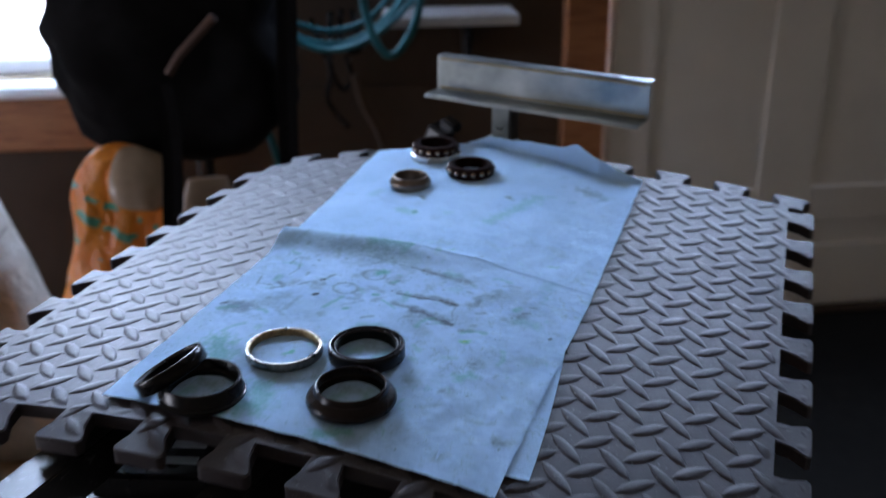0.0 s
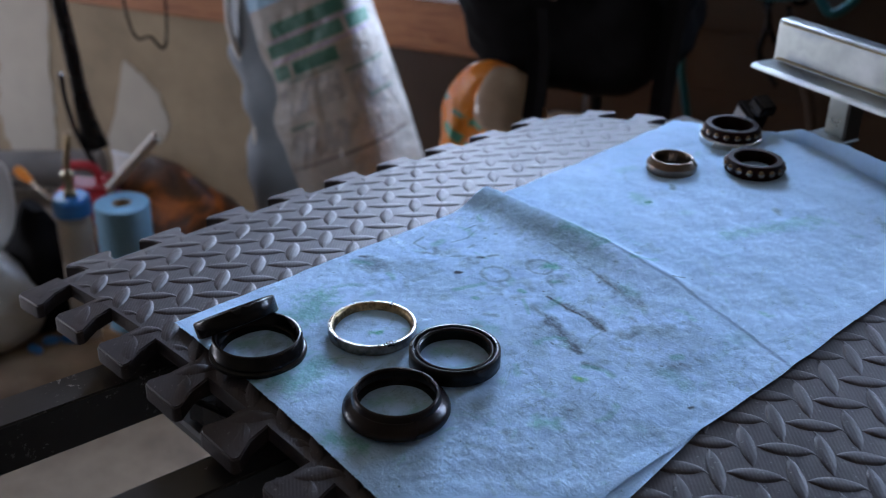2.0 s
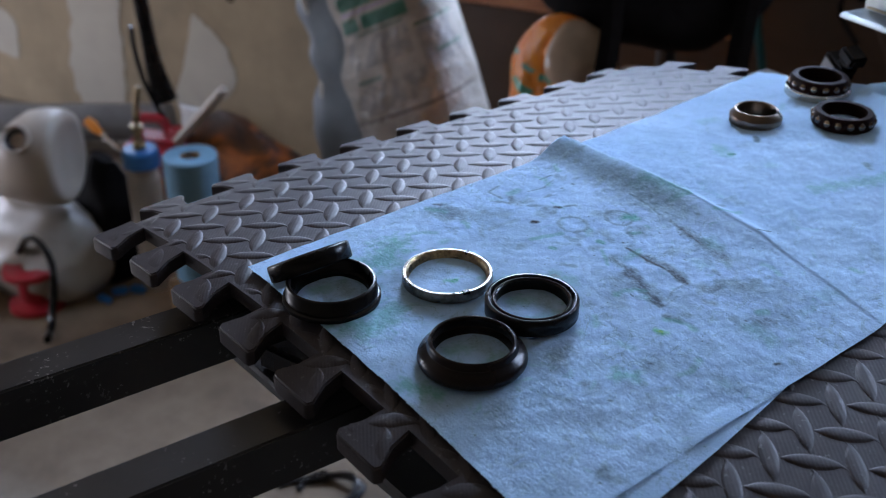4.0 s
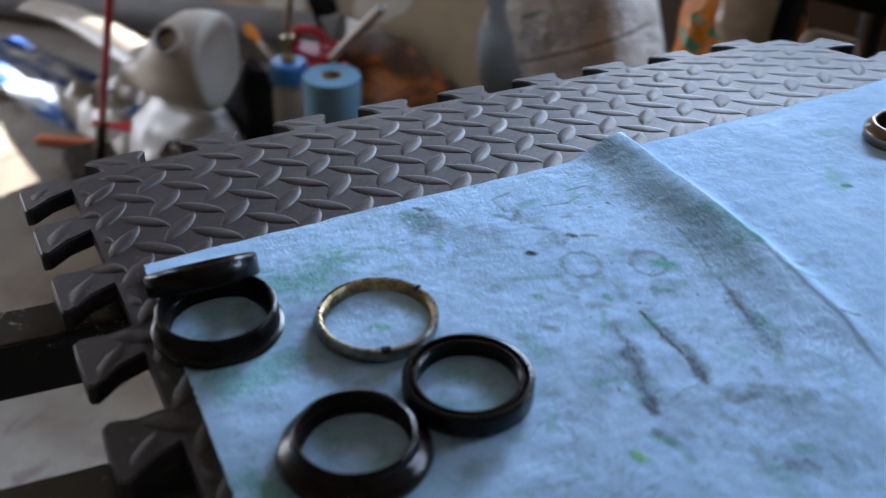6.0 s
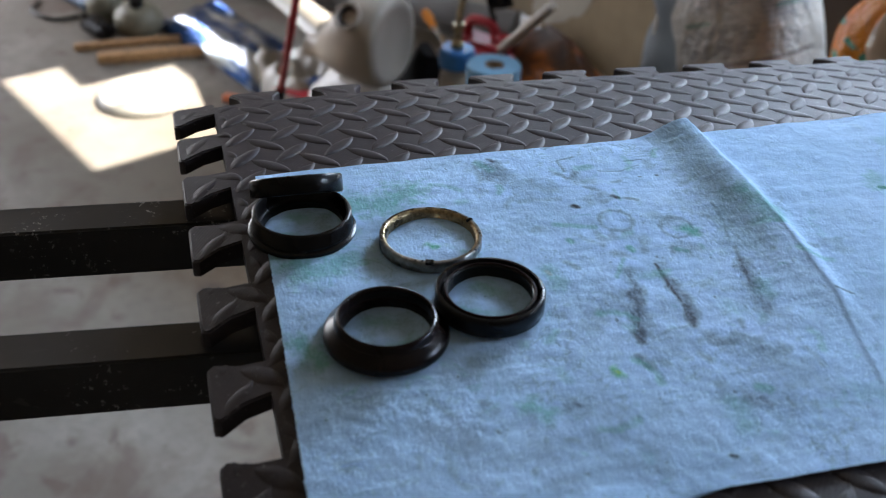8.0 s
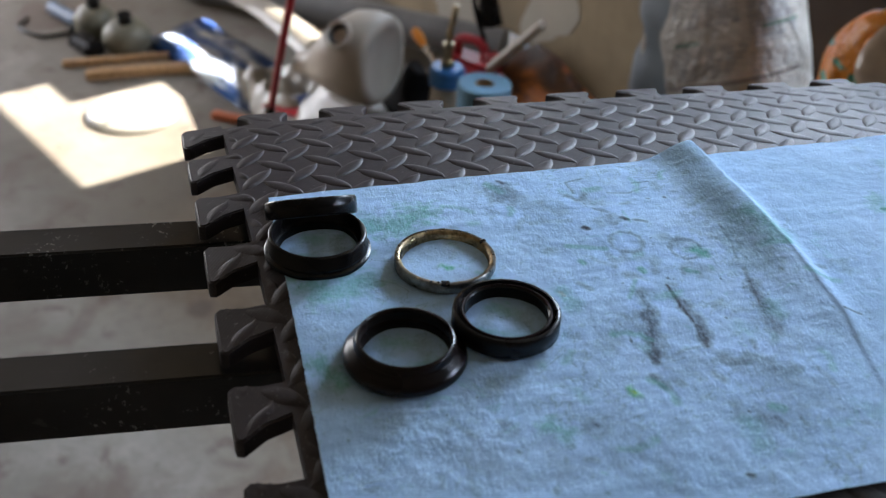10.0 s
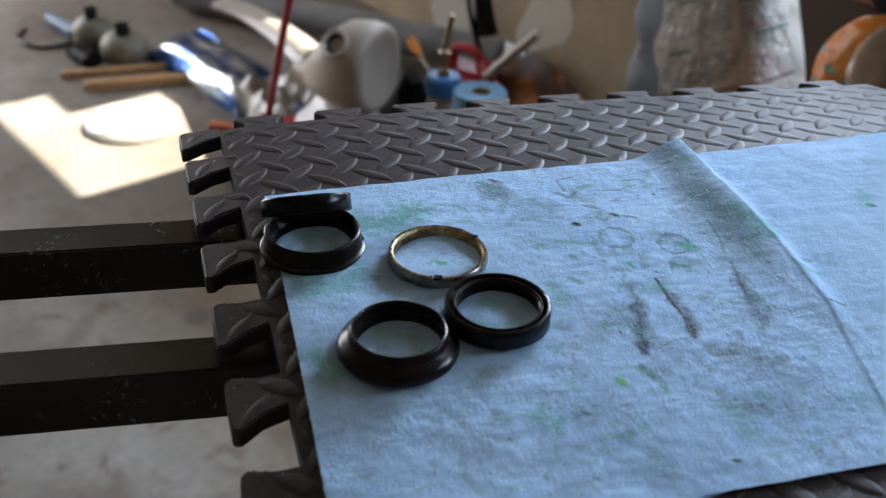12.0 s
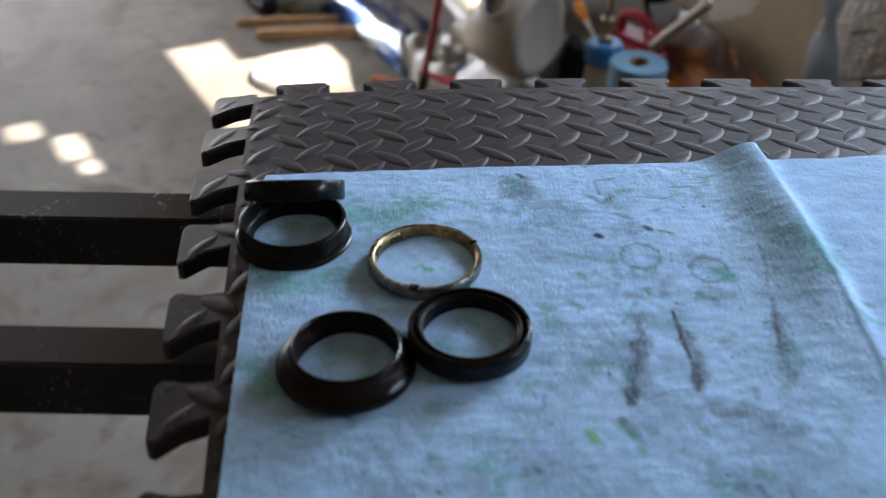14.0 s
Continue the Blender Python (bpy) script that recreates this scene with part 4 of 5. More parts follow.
def oil_seal(name, m, label):
    e = empty(name, m, label, "seal")
    prof = [(0.0215, 0.000), (0.0262, 0.000), (0.0271, 0.0009), (0.0271, 0.0096), (0.0262, 0.0105), (0.0250, 0.0105), (0.0246, 0.0085), (0.0236, 0.0078), (0.0226, 0.0088), (0.0216, 0.0096), (0.0208, 0.0088), (0.0213, 0.0050)]
    part("seal_body", lathed(prof, 72), RUBBER, e, smooth=True)
    ring = [(0.0222 + 0.0007 * math.cos(a), 0.0094 + 0.0007 * math.sin(a)) for a in [k * math.pi / 4 for k in range(8)]]
    part("garter_spring", lathed(ring, 72), RUSTY, e, smooth=True)
    return e


dust_seal("dust_seal", Matrix.Translation(on_towel(0.2910, 0.0572)), "brown-black rubber dust seal with a raised lip")
oil_seal("oil_seal", Matrix.Translation(on_towel(0.2812, 0.1113)), "black rubber oil seal with a steel garter spring")
ring = empty("metal_ring", Matrix.Translation(on_towel(0.2245, 0.0960)), "worn steel bushing ring with a golden inner face and a split", "ring")
part("band", lathed([(0.0256, 0.0), (0.0268, 0.0), (0.0273, 0.0005), (0.0273, 0.0060), (0.0268, 0.0066), (0.0256, 0.0066)], 96), RINGSTEEL, ring, smooth=True)
part("lining", lathed([(0.0234, 0.0004), (0.0255, 0.0004), (0.0255, 0.0065), (0.0249, 0.0064), (0.0236, 0.0048)], 96), BRASS, ring, "oily golden lining", smooth=True)
for a, w in ((-0.28, 0.0022), (1.95, 0.0009)):
    bm = boxbm((0.0241, -w, 0.0052), (0.0276, w, 0.0070), 0.0003, Matrix.Rotation(a, 4, "Z"))
    part("split", bm, RUBBER, ring)
for k in range(14):
    a = rnd.uniform(0, 6.28)
    bm = bmesh.new()
    bmesh.ops.create_icosphere(bm, subdivisions=1, radius=rnd.uniform(0.0004, 0.0008))
    bm.transform(Matrix.Rotation(a, 4, "Z") @ Matrix.Translation((rnd.uniform(0.0245, 0.0270), 0, 0.0064)))
    part("burr", bm, BRASS if k % 2 else RUBBER, ring)
low = empty("dust_seal", Matrix.Translation(on_towel(0.1945, 0.0325)), "black rubber dust seal with a low flange under another seal", "seal")
part("flange", lathed([(0.0215, 0.000), (0.0275, 0.000), (0.0290, 0.0010), (0.0290, 0.0030), (0.0280, 0.0038), (0.0262, 0.0042), (0.0222, 0.0048)], 72), RUBBER, low, smooth=True)
part("lip", lathed([(0.0222, 0.0050), (0.0262, 0.0043), (0.0272, 0.0045), (0.0272, 0.0056), (0.0268, 0.0060), (0.0266, 0.0124), (0.0259, 0.0133), (0.0248, 0.0134), (0.0241, 0.0126), (0.0240, 0.0070)], 72), RUBBER, low, smooth=True)
TILTED = Vector((-0.529, 0.018, 0.848)).to_track_quat("Z", "Y").to_matrix().to_4x4()
oil_seal("oil_seal", Matrix.Translation((0.1747, 0.0329, 0.9288)) @ TILTED @ Matrix.Diagonal((0.941, 0.941, 0.971, 1)), "black rubber oil seal leaning on another seal")


def race(m):
    prof = [(0.0175, 0.0), (0.0235, 0.0), (0.0245, 0.001), (0.0247, 0.0066), (0.0243, 0.0074), (0.0222, 0.0092), (0.0208, 0.0116), (0.0200, 0.0121), (0.0188, 0.0121), (0.0180, 0.0112)]
    ob = part("bearing_race", lathed(prof, 64), RACESTEEL, smooth=True)
    ob.matrix_world = m
    return tagged(ob, "worn golden steel inner bearing race", "bearing race")


def ball_bearing(m, label):
    e = empty("ball_bearing", m, label, "ball bearing")
    prof = [(0.0200, 0.0), (0.0262, 0.0), (0.0275, 0.0025), (0.0270, 0.0095), (0.0250, 0.0125), (0.0200, 0.0125), (0.0192, 0.006)]
    part("cage", lathed(prof, 64), RUSTY, e, smooth=True)
    for k in range(16):
        a = 2 * math.pi * k / 16
        bm = bmesh.new()
        bmesh.ops.create_uvsphere(bm, u_segments=14, v_segments=10, radius=0.0036)
        bm.transform(Matrix.Translation((0.0255 * math.cos(a), 0.0255 * math.sin(a), 0.0066)))
        part("ball", bm, BALLSTEEL, e, smooth=True)
    return e


race(Matrix.Translation(on_towel(0.2024, 0.4352)) @ Matrix.Diagonal((0.83, 0.83, 0.95, 1)))
ball_bearing(Matrix.Translation(on_towel(0.2518, 0.4794)) @ Matrix.Diagonal((0.87, 0.87, 0.9, 1)), "oily brown caged ball bearing with shiny balls")

# bearing that sits in its outer race, with a black cap behind
outer = empty("ball_bearing", Matrix.Translation(on_towel(0.200, 0.5255)), "oily brown ball bearing sitting in its steel race", "ball bearing")
prof = [(0.0205, 0.0), (0.0262, 0.0), (0.0266, 0.0006), (0.0266, 0.0060), (0.0255, 0.0068), (0.0230, 0.0045), (0.0205, 0.0030)]
part("outer_race", lathed(prof, 64), STEEL, outer, "bright steel outer race", smooth=True)
prof = [(0.0175, 0.0062), (0.0235, 0.0062), (0.0246, 0.0085), (0.0240, 0.0140), (0.0222, 0.0165), (0.0178, 0.0165), (0.0170, 0.011)]
part("cage", lathed(prof, 64), RUSTY, outer, smooth=True)
for k in range(16):
    a = 2 * math.pi * k / 16
    bm = bmesh.new()
    bmesh.ops.create_uvsphere(bm, u_segments=14, v_segments=10, radius=0.0030)
    bm.transform(Matrix.Translation((0.0229 * math.cos(a), 0.0229 * math.sin(a), 0.0112)))
    part("ball", bm, BALLSTEEL, outer, smooth=True)

cap = empty("plug", Matrix.Translation((0.191, 0.570, sheet_z(0.193, 0.545) + 0.0135)) @ pose(0, 0, 0, 0, 24, -22), "small black plastic connector plug with a grey side", "plug")
part("plug_body", boxbm((-0.013, -0.010, -0.012), (0.013, 0.010, 0.008), 0.0022, None, 2), RUBBER, cap)
part("plug_side", boxbm((-0.009, -0.0112, -0.008), (0.006, -0.0102, 0.005), 0.0004), GREY, cap, "dull grey side panel")
part("plug_neck", boxbm((0.001, -0.006, 0.0082), (0.012, 0.007, 0.012), 0.001), RUBBER, cap)
part("plug_knob", boxbm((-0.002, -0.008, 0.0122), (0.018, 0.009, 0.0235), 0.0022, None, 2), RUBBER, cap)

# galvanised channel on its bracket at the bench's far end
C0, C1 = Vector((0.165, 0.645, 0)), Vector((0.414, 0.588, 0))
cd = (C1 - C0).normalized()
CH = Matrix.Translation(C0) @ Matrix(((cd.x, -cd.y, 0, 0), (cd.y, cd.x, 0, 0), (0, 0, 1, 0), (0, 0, 0, 1)))
channel = empty("steel_channel", CH, "galvanised folded steel channel on a bracket", "channel")
LEN = (C1 - C0).length


def fold(profile, length, thick):
    """A folded sheet: an open profile of (y, z) drawn along x, with thickness."""
    bm = bmesh.new()
    off = []
    for i, p in enumerate(profile):
        a, b = profile[max(i - 1, 0)], profile[min(i + 1, len(profile) - 1)]
        d = Vector((b[0] - a[0], b[1] - a[1])).normalized()
        off.append((p[0] - d.y * thick, p[1] + d.x * thick))
    loop = list(profile) + off[::-1]
    A = [bm.verts.new((0, y, z)) for y, z in loop]
    B = [bm.verts.new((length, y, z)) for y, z in loop]
    n = len(loop)
    for i in range(n):
        bm.faces.new((A[i], A[(i + 1) % n], B[(i + 1) % n], B[i]))
    k = len(profile)
    for i in range(k - 1):
        for L in (A, B):
            bm.faces.new((L[i], L[i + 1], L[n - 2 - i], L[n - 1 - i]))
    bmesh.ops.recalc_face_normals(bm, faces=bm.faces)
    return bm


prof = [(-0.030, 0.9645), (-0.0295, 0.9663), (-0.028, 0.967), (-0.0015, 0.967), (-0.0004, 0.9675), (0.0, 0.969), (0.0, 1.0035), (0.0005, 1.0050), (0.002, 1.0055), (0.014, 1.0055)]
part("channel_body", fold(prof, LEN, 0.0016), ZINC, channel, smooth=False)
# golden brown lines along both folds, drawn as thin tubes
for y, z in ((-0.0022, 0.9705), (-0.0010, 1.0035)):
    part("fold_line", tubebm([(0.004, y, z), (LEN / 2, y, z + 0.0003), (LEN - 0.004, y, z)], 0.0011, 6), GOLDBROWN, channel, "thin golden brown line along the fold")
bm = boxbm((0.070, 0.001, 0.9180), (0.092, 0.003, 0.9665), 0.0004)
part("bracket", bm, ZINC, channel)
part("bracket_foot", boxbm((0.062, -0.022, 0.9158), (0.098, 0.016, 0.9178), 0.0004), ZINC, channel)
part("bracket_arm", boxbm((0.0925, -0.002, 0.9180), (0.0965, 0.016, 0.9665), 0.0004), RAILPAINT, channel, "dark steel arm")
part("bracket_leg", boxbm((0.074, 0.004, 0.8795), (0.094, 0.016, 0.9156), 0.001), RAILPAINT, channel, "dark steel leg")
rail("rail", 0.30, 0.62, (-0.24, -0.02, 0.830), (0.26, 0.02, 0.879))

# ---------------------------------------------------------------- bags along the window wall
def bag(name, w, d, h, lean, top, material, seed, wrinkle=0.02, parent=None, label="", rings=28, seg=44, sag=0.12, base=0.0, dome=0.0, crease=0.0):
    """A filled bag: squared rings that bulge low down and pinch towards the top."""
    bm = bmesh.new()
    rows = []
    for i in range(rings + 1):
        v = i / rings
        ww = w / 2 * (1 + sag * math.sin(math.pi * min(1, v * 1.4)) - (1 - top) * max(0, (v - 0.45) / 0.55) ** 1.7)
        dd = d / 2 * (1 + 1.5 * sag * math.sin(math.pi * min(1, v * 1.4)) - (1 - top * 0.35) * max(0, (v - 0.35) / 0.65) ** 1.4)
        if v < base:
            f = 0.35 + 0.65 * math.sqrt(1 - (1 - v / base) ** 2)
            ww, dd = ww * f, dd * f
        elif i == 0:
            ww, dd = ww * 0.9, dd * 0.85
        if v > 1 - dome:
            f = max(0.12, math.sqrt(max(0.0, 1 - ((v - 1 + dome) / dome) ** 2)))
            ww, dd = ww * f, dd * f
        row = []
        for k in range(seg):
            a = 2 * math.pi * k / seg
            c, s = math.cos(a), math.sin(a)
            x = ww * math.copysign(abs(c) ** 0.55, c) + lean[0] * v
            y = dd * math.copysign(abs(s) ** 0.7, s) + lean[1] * v
            q = Vector((x * 6 + seed, y * 6, v * h * 6))
            n1 = noise.noise(q) + 0.5 * noise.noise(q * 2.7 + Vector((9, 0, seed)))
            r = 1 + wrinkle / max(w, d) * 2 * n1 + crease * (0.35 - abs(noise.noise(Vector((q.x * 2.1, q.y * 2.1, q.z * 1.1 + 5)))) * 1.6)
            row.append(bm.verts.new((x * r, y * r, v * h + 0.4 * wrinkle * noise.noise(q + Vector((3, 7, 1))) * (i > 0))))
        rows.append(row)
    for a, b in zip(rows, rows[1:]):
        for k in range(seg):
            bm.faces.new((a[k], a[(k + 1) % seg], b[(k + 1) % seg], b[k]))
    bm.faces.new(rows[0][::-1])
    bm.faces.new(rows[-1])
    return part(name, bm, material, parent, label, smooth=True)


def at_room(a, n, z=0.0, turn=0.0):
    return Matrix.Translation(rm(a, n, z)) @ Matrix.Rotation(ROOM + radians(turn), 4, "Z")


sack = empty("feed_sack", at_room(-0.356, 1.36), "tall white woven plastic sack printed with green stripes", "sack")
bag("sack_body", 0.262, 0.20, 1.02, (-0.31, 0.05), 0.80, SACK_PRINT, 3.1, 0.014, sack, sag=0.06, rings=44, seg=72)
ob = bag("film_liner", 0.245, 0.17, 0.34, (-0.10, 0.02), 0.85, plain("milky_film", (0.42, 0.45, 0.50), 0.3, var=0.25, scale=12, bump=0.5, dist=0.008), 6.6, 0.03, sack, "milky plastic film liner", sag=0.05, base=0.2)
ob.matrix_local = Matrix.Translation((-0.195, 0.055, 0.745))
sheet_bag = empty("plastic_sheet_bag", at_room(-0.625, 1.47), "crumpled blue-grey plastic bag behind the white sack", "bag")
bag("bag_body", 0.16, 0.14, 1.0, (-0.20, 0.06), 0.8, BLUEGREY, 8.3, 0.022, sheet_bag, rings=44, seg=56)
seam = [(-0.052 - 0.19 * t + 0.010 * math.sin(17 * t), -0.060 + 0.05 * t + 0.006 * math.sin(29 * t), 0.02 + 0.96 * t) for t in [k / 24 for k in range(25)]]
part("welded_seam", tubebm(seam, 0.007, 8, lambda t: 0.8 + 0.35 * math.sin(23 * t)), WHITEFILM, sheet_bag, "pale crumpled welded seam", smooth=True)

obag = empty("compost_bag", at_room(-0.082, 1.11), "crumpled orange plastic bag printed with green stripes", "bag")
bag("bag_body", 0.235, 0.19, 0.738, (0.012, -0.02), 0.62, ORANGE_PRINT, 5.7, 0.022, obag, sag=0.06, rings=84, seg=120, dome=0.09, crease=0.13)
ob = bag("clear_lining", 0.105, 0.11, 0.105, (-0.012, 0.010), 0.75, BAGFILM, 4.4, 0.03, obag, "crumpled clear plastic lining", sag=0.08, base=0.2, rings=48, seg=72, dome=0.3, crease=0.20)
ob.matrix_local = Matrix.Translation((0.052, -0.040, 0.632))
ob = bag("clear_bag", 0.16, 0.12, 0.69, (-0.03, -0.02), 0.38, BAGFILM, 2.2, 0.03)
ob.matrix_world = at_room(0.115, 1.05)
tagged(ob, "crumpled clear and orange plastic bag", "bag")

# black backpack on a stool
stool = empty("stool", at_room(0.05, 1.30), "black round stool under the backpack", "stool")
part("seat", lathed([(0, 0.655), (0.07, 0.655), (0.075, 0.66), (0.075, 0.675), (0.07, 0.68), (0, 0.68)], 40, False), FABRIC, stool)
part("post", lathed([(0, 0.03), (0.017, 0.03), (0.017, 0.655), (0, 0.655)], 20, False), BLACKSTEEL, stool)
part("foot", lathed([(0, 0.0), (0.16, 0.0), (0.165, 0.008), (0.15, 0.02), (0.03, 0.035), (0, 0.035)], 40, False), BLACKSTEEL, stool)
pack = empty("backpack", at_room(0.036, 1.20, 0.681), "bulky black fabric backpack standing on a stool", "backpack")
bag("pack_body", 0.40, 0.24, 0.62, (-0.02, 0.04), 0.75, FABRIC, 1.4, 0.045, pack, sag=0.06, base=0.24, rings=40, seg=64)
for a0, n0, top, low in ((0.027, 1.00, 0.86, 0.56), (0.225, 1.05, 1.20, 0.69)):
    bm = bmesh.new()
    for k in range(12):
        t = k / 11
        c = Vector((a0 - 0.036 + 0.006 * math.sin(5 * t), n0 - 1.20 + 0.01 * math.sin(4 * t), top - 0.681 + (low - top) * t))
        for w in (-1, 1):
            for d in (-1, 1):
                bm.verts.new(c + Vector((0.0165 * w, 0.002 * d * w, 0)))
    bm.verts.ensure_lookup_table()
    for k in range(11):
        for p, q in ((0, 1), (1, 3), (3, 2), (2, 0)):
            bm.faces.new([bm.verts[i] for i in (4 * k + p, 4 * k + q, 4 * k + 4 + q, 4 * k + 4 + p)])
    bmesh.ops.recalc_face_normals(bm, faces=bm.faces)
    part("strap", bm, FABRIC, pack)
# brown handle of an unknown tool; chisel is only a stand-in name
ob = part("chisel", tubebm([(0, 0, 0), (0.02, 0, 0.03), (0.08, 0, 0.09)], 0.008, 10), plain("dark_worn_wood", (0.07, 0.036, 0.026), 0.6))
ob.matrix_world = at_room(0.035, 1.045, 0.865)
tagged(ob, "worn brown wooden tool handle stuck behind the strap", "chisel")

# brown board behind, shelf, hose and cords
ob = part("brown_panel", boxbm((-0.64, WALL - 0.014, 0.0), (0.848, WALL - 0.002, 0.526)), DARKWALL)
ob.matrix_world = ROOM_M
tagged(ob, "dark brown bare board below the window", "panel", kind="structure")
bm = boxbm((0.152, WALL - 0.014, 0.656), (0.848, WALL - 0.002, 2.0))
box(bm, (0.1215, WALL - 0.014, 0.527), (0.848, WALL - 0.002, 0.6535))
ob = part("brown_panel_upper", bm, DARKWALL)
ob.matrix_world = ROOM_M
tagged(ob, "dark brown bare board beside the window", "panel", kind="structure")
shelf = empty("wall_shelf", ROOM_M, "short grey-white shelf board on the brown wall", "shelf")
part("shelf_board", boxbm((0.42, WALL - 0.13, 0.807), (0.715, WALL - 0.016, 0.832), 0.004), plain("dusty_grey_paint", (0.40, 0.39, 0.38), 0.7, var=0.3, scale=9), shelf)
part("shelf_bracket", boxbm((0.60, WALL - 0.10, 0.72), (0.615, WALL - 0.016, 0.806), 0.002), BLACKSTEEL, shelf)

hose = empty("air_hose", ROOM_M, "coiled teal rubber hose hanging on the wall", "hose")
for k in range(4):
    c = (0.30 + 0.02 * k, WALL - 0.10 - 0.022 * k, 1.0 + 0.012 * math.sin(k * 5))
    rx, rz = 0.17 + 0.02 * math.sin(k * 3), 0.20 + 0.012 * k
    pts = [(c[0] + rx * math.cos(t) + 0.02 * k * math.sin(t), c[1] + 0.012 * math.sin(2 * t), c[2] + rz * math.sin(t)) for t in [2 * math.pi * q / 40 for q in range(41)]]
    part("hose_loop", tubebm(pts, 0.0062, 10), TEAL, hose, smooth=True)
pts = curve_pts([(0.36, WALL - 0.24, 1.0), (0.375, WALL - 0.245, 0.86), (0.42, WALL - 0.25, 0.777), (0.475, WALL - 0.25, 0.845), (0.50, WALL - 0.24, 1.0)], 10)
part("hose_loop", tubebm(pts, 0.0085, 10), TEAL, hose, smooth=True)
pts = curve_pts([(0.14, WALL - 0.15, 1.0), (0.15, WALL - 0.15, 0.65), (0.165, WALL - 0.15, 0.56), (0.18, WALL - 0.15, 0.5)], 10)
part("hose_end", tubebm(pts, 0.008, 10), TEAL, hose, smooth=True)
hook = part("wall_hook", tubebm([(0.33, WALL - 0.013, 1.21), (0.33, WALL - 0.22, 1.20), (0.33, WALL - 0.23, 1.23)], 0.006, 8), BLACKSTEEL)
hook.matrix_world = ROOM_M
tagged(hook, "black steel wall hook that holds the hose", "hook")
cord_sets = (((0.26, 0.82), (0.28, 0.76), (0.30, 0.70), (0.29, 0.64), (0.31, 0.60), (0.335, 0.57)),
             ((0.33, 0.84), (0.325, 0.78), (0.35, 0.745), (0.375, 0.765), (0.36, 0.80), (0.35, 0.84)),
             ((0.305, 0.84), (0.30, 0.72), (0.325, 0.665), (0.345, 0.69), (0.335, 0.74)),
             ((0.35, 0.70), (0.37, 0.63), (0.40, 0.57), (0.42, 0.5)))
for k, c in enumerate(cord_sets):
    ob = part("cord", tubebm(curve_pts([(a, WALL - 0.06 - 0.012 * k, z) for a, z in c], 8), 0.006 if k < 3 else 0.010, 8), RUBBER if k < 3 else DARKWALL, smooth=True)
    ob.matrix_world = ROOM_M
    tagged(ob, "black cord hanging in loops on the brown wall" if k < 3 else "dull brown handle leaning on the brown wall", "cord" if k < 3 else "handle", group="cords on the wall" if k < 3 else "")

# panelled door: raised stiles and rails
for lo, hi in (((0.955, 0.03), (1.06, 2.03)), ((1.345, 0.03), (1.49, 2.03)), ((1.79, 0.03), (1.89, 2.03)), ((1.06, 0.03), (1.345, 0.20)), ((1.49, 0.03), (1.79, 0.20)), ((1.06, 0.262), (1.345, 0.36)), ((1.49, 0.262), (1.79, 0.36)), ((1.06, 1.30), (1.345, 1.42)), ((1.49, 1.30), (1.79, 1.42)), ((1.06, 1.93), (1.345, 2.03)), ((1.49, 1.93), (1.79, 2.03))):
    part("door_stile" if hi[1] - lo[1] > 1 else "door_rail", boxbm((lo[0], WALL - 0.032, lo[1]), (hi[0], WALL - 0.021, hi[1]), 0.004), DOORPAINT, door)

# white filler patches on the wallboard
def patch(pts, seed):
    bm = bmesh.new()
    n = 40
    P = curve_pts([(*p, 0) for p in pts] + [(*pts[0], 0)], 8)
    c = sum((Vector(p) for p in P), Vector()) / len(P)
    vs = []
    for p in P[:-1]:
        q = p + (p - c) * (0.16 * noise.noise(p * 25 + Vector((seed, 0, 0))) + 0.10 * noise.noise(p * 80 + Vector((seed, 3, 0))))
        vs.append(bm.verts.new((q.x, WALL - 0.001, q.y)))
    f = bm.faces.new(vs)
    r = bmesh.ops.extrude_face_region(bm, geom=[f])
    for v in [g for g in r["geom"] if isinstance(g, bmesh.types.BMVert)]:
        v.co.y -= 0.0015
    bmesh.ops.recalc_face_normals(bm, faces=bm.faces)
    ob = part("filler_patch", bm, PLASTER)
    ob.matrix_world = ROOM_M
    tagged(ob, "white filler smeared on the bare wallboard", "filler", kind="structure")


patch([(-1.36, 0.38), (-1.40, 0.25), (-1.45, 0.10), (-1.33, 0.12), (-1.235, 0.20), (-1.27, 0.32)], 1)
patch([(-1.80, 0.60), (-1.81, 0.3), (-1.82, 0.03), (-1.65, 0.05), (-1.62, 0.30), (-1.60, 0.60)], 2)
patch([(-2.15, 0.32), (-2.2, 0.2), (-2.05, 0.15), (-2.03, 0.27)], 3)

bm = boxbm((-1.3, WALL + 1.0, 0.2), (3.4, WALL + 1.02, 3.6))
ob = part("sky_backdrop", bm, SKYGLOW)
ob.matrix_world = ROOM_M
tagged(ob, "plain bright hazy sky outside the window", "backdrop", kind="structure")

# ---------------------------------------------------------------- clutter on the floor
def placed(ob, m, label, category, group=""):
    ob.matrix_world = m
    return tagged(ob, label, category, group)


LIDPLASTIC = plain("clouded_lid_plastic", (0.36, 0.34, 0.29), 0.35, var=0.1, scale=10)
BAGWHITE = plain("thin_white_bag_film", (0.42, 0.41, 0.40), 0.5, var=0.15, scale=14)
ROLLBLUE = plain("blue_paper_roll", (0.12, 0.225, 0.31), 0.9, var=0.1, scale=60, bump=0.4)
def earth_bag():
    """Dark brown film with orange panels."""
    m = Mat("brown_and_orange_film", 0.4, 0.0, 0.4)
    fold = m.noise(9, 5, 0.6, None, 0.5)
    m.colour(m.ramp(fold, [(0.36, (0.035, 0.016, 0.008)), (0.50, (0.10, 0.040, 0.015)), (0.60, (0.45, 0.13, 0.015)), (0.72, (0.50, 0.17, 0.025))]))
    m.bump(fold, 0.8, 0.02)
    return m.m


BROWNFILM = earth_bag()

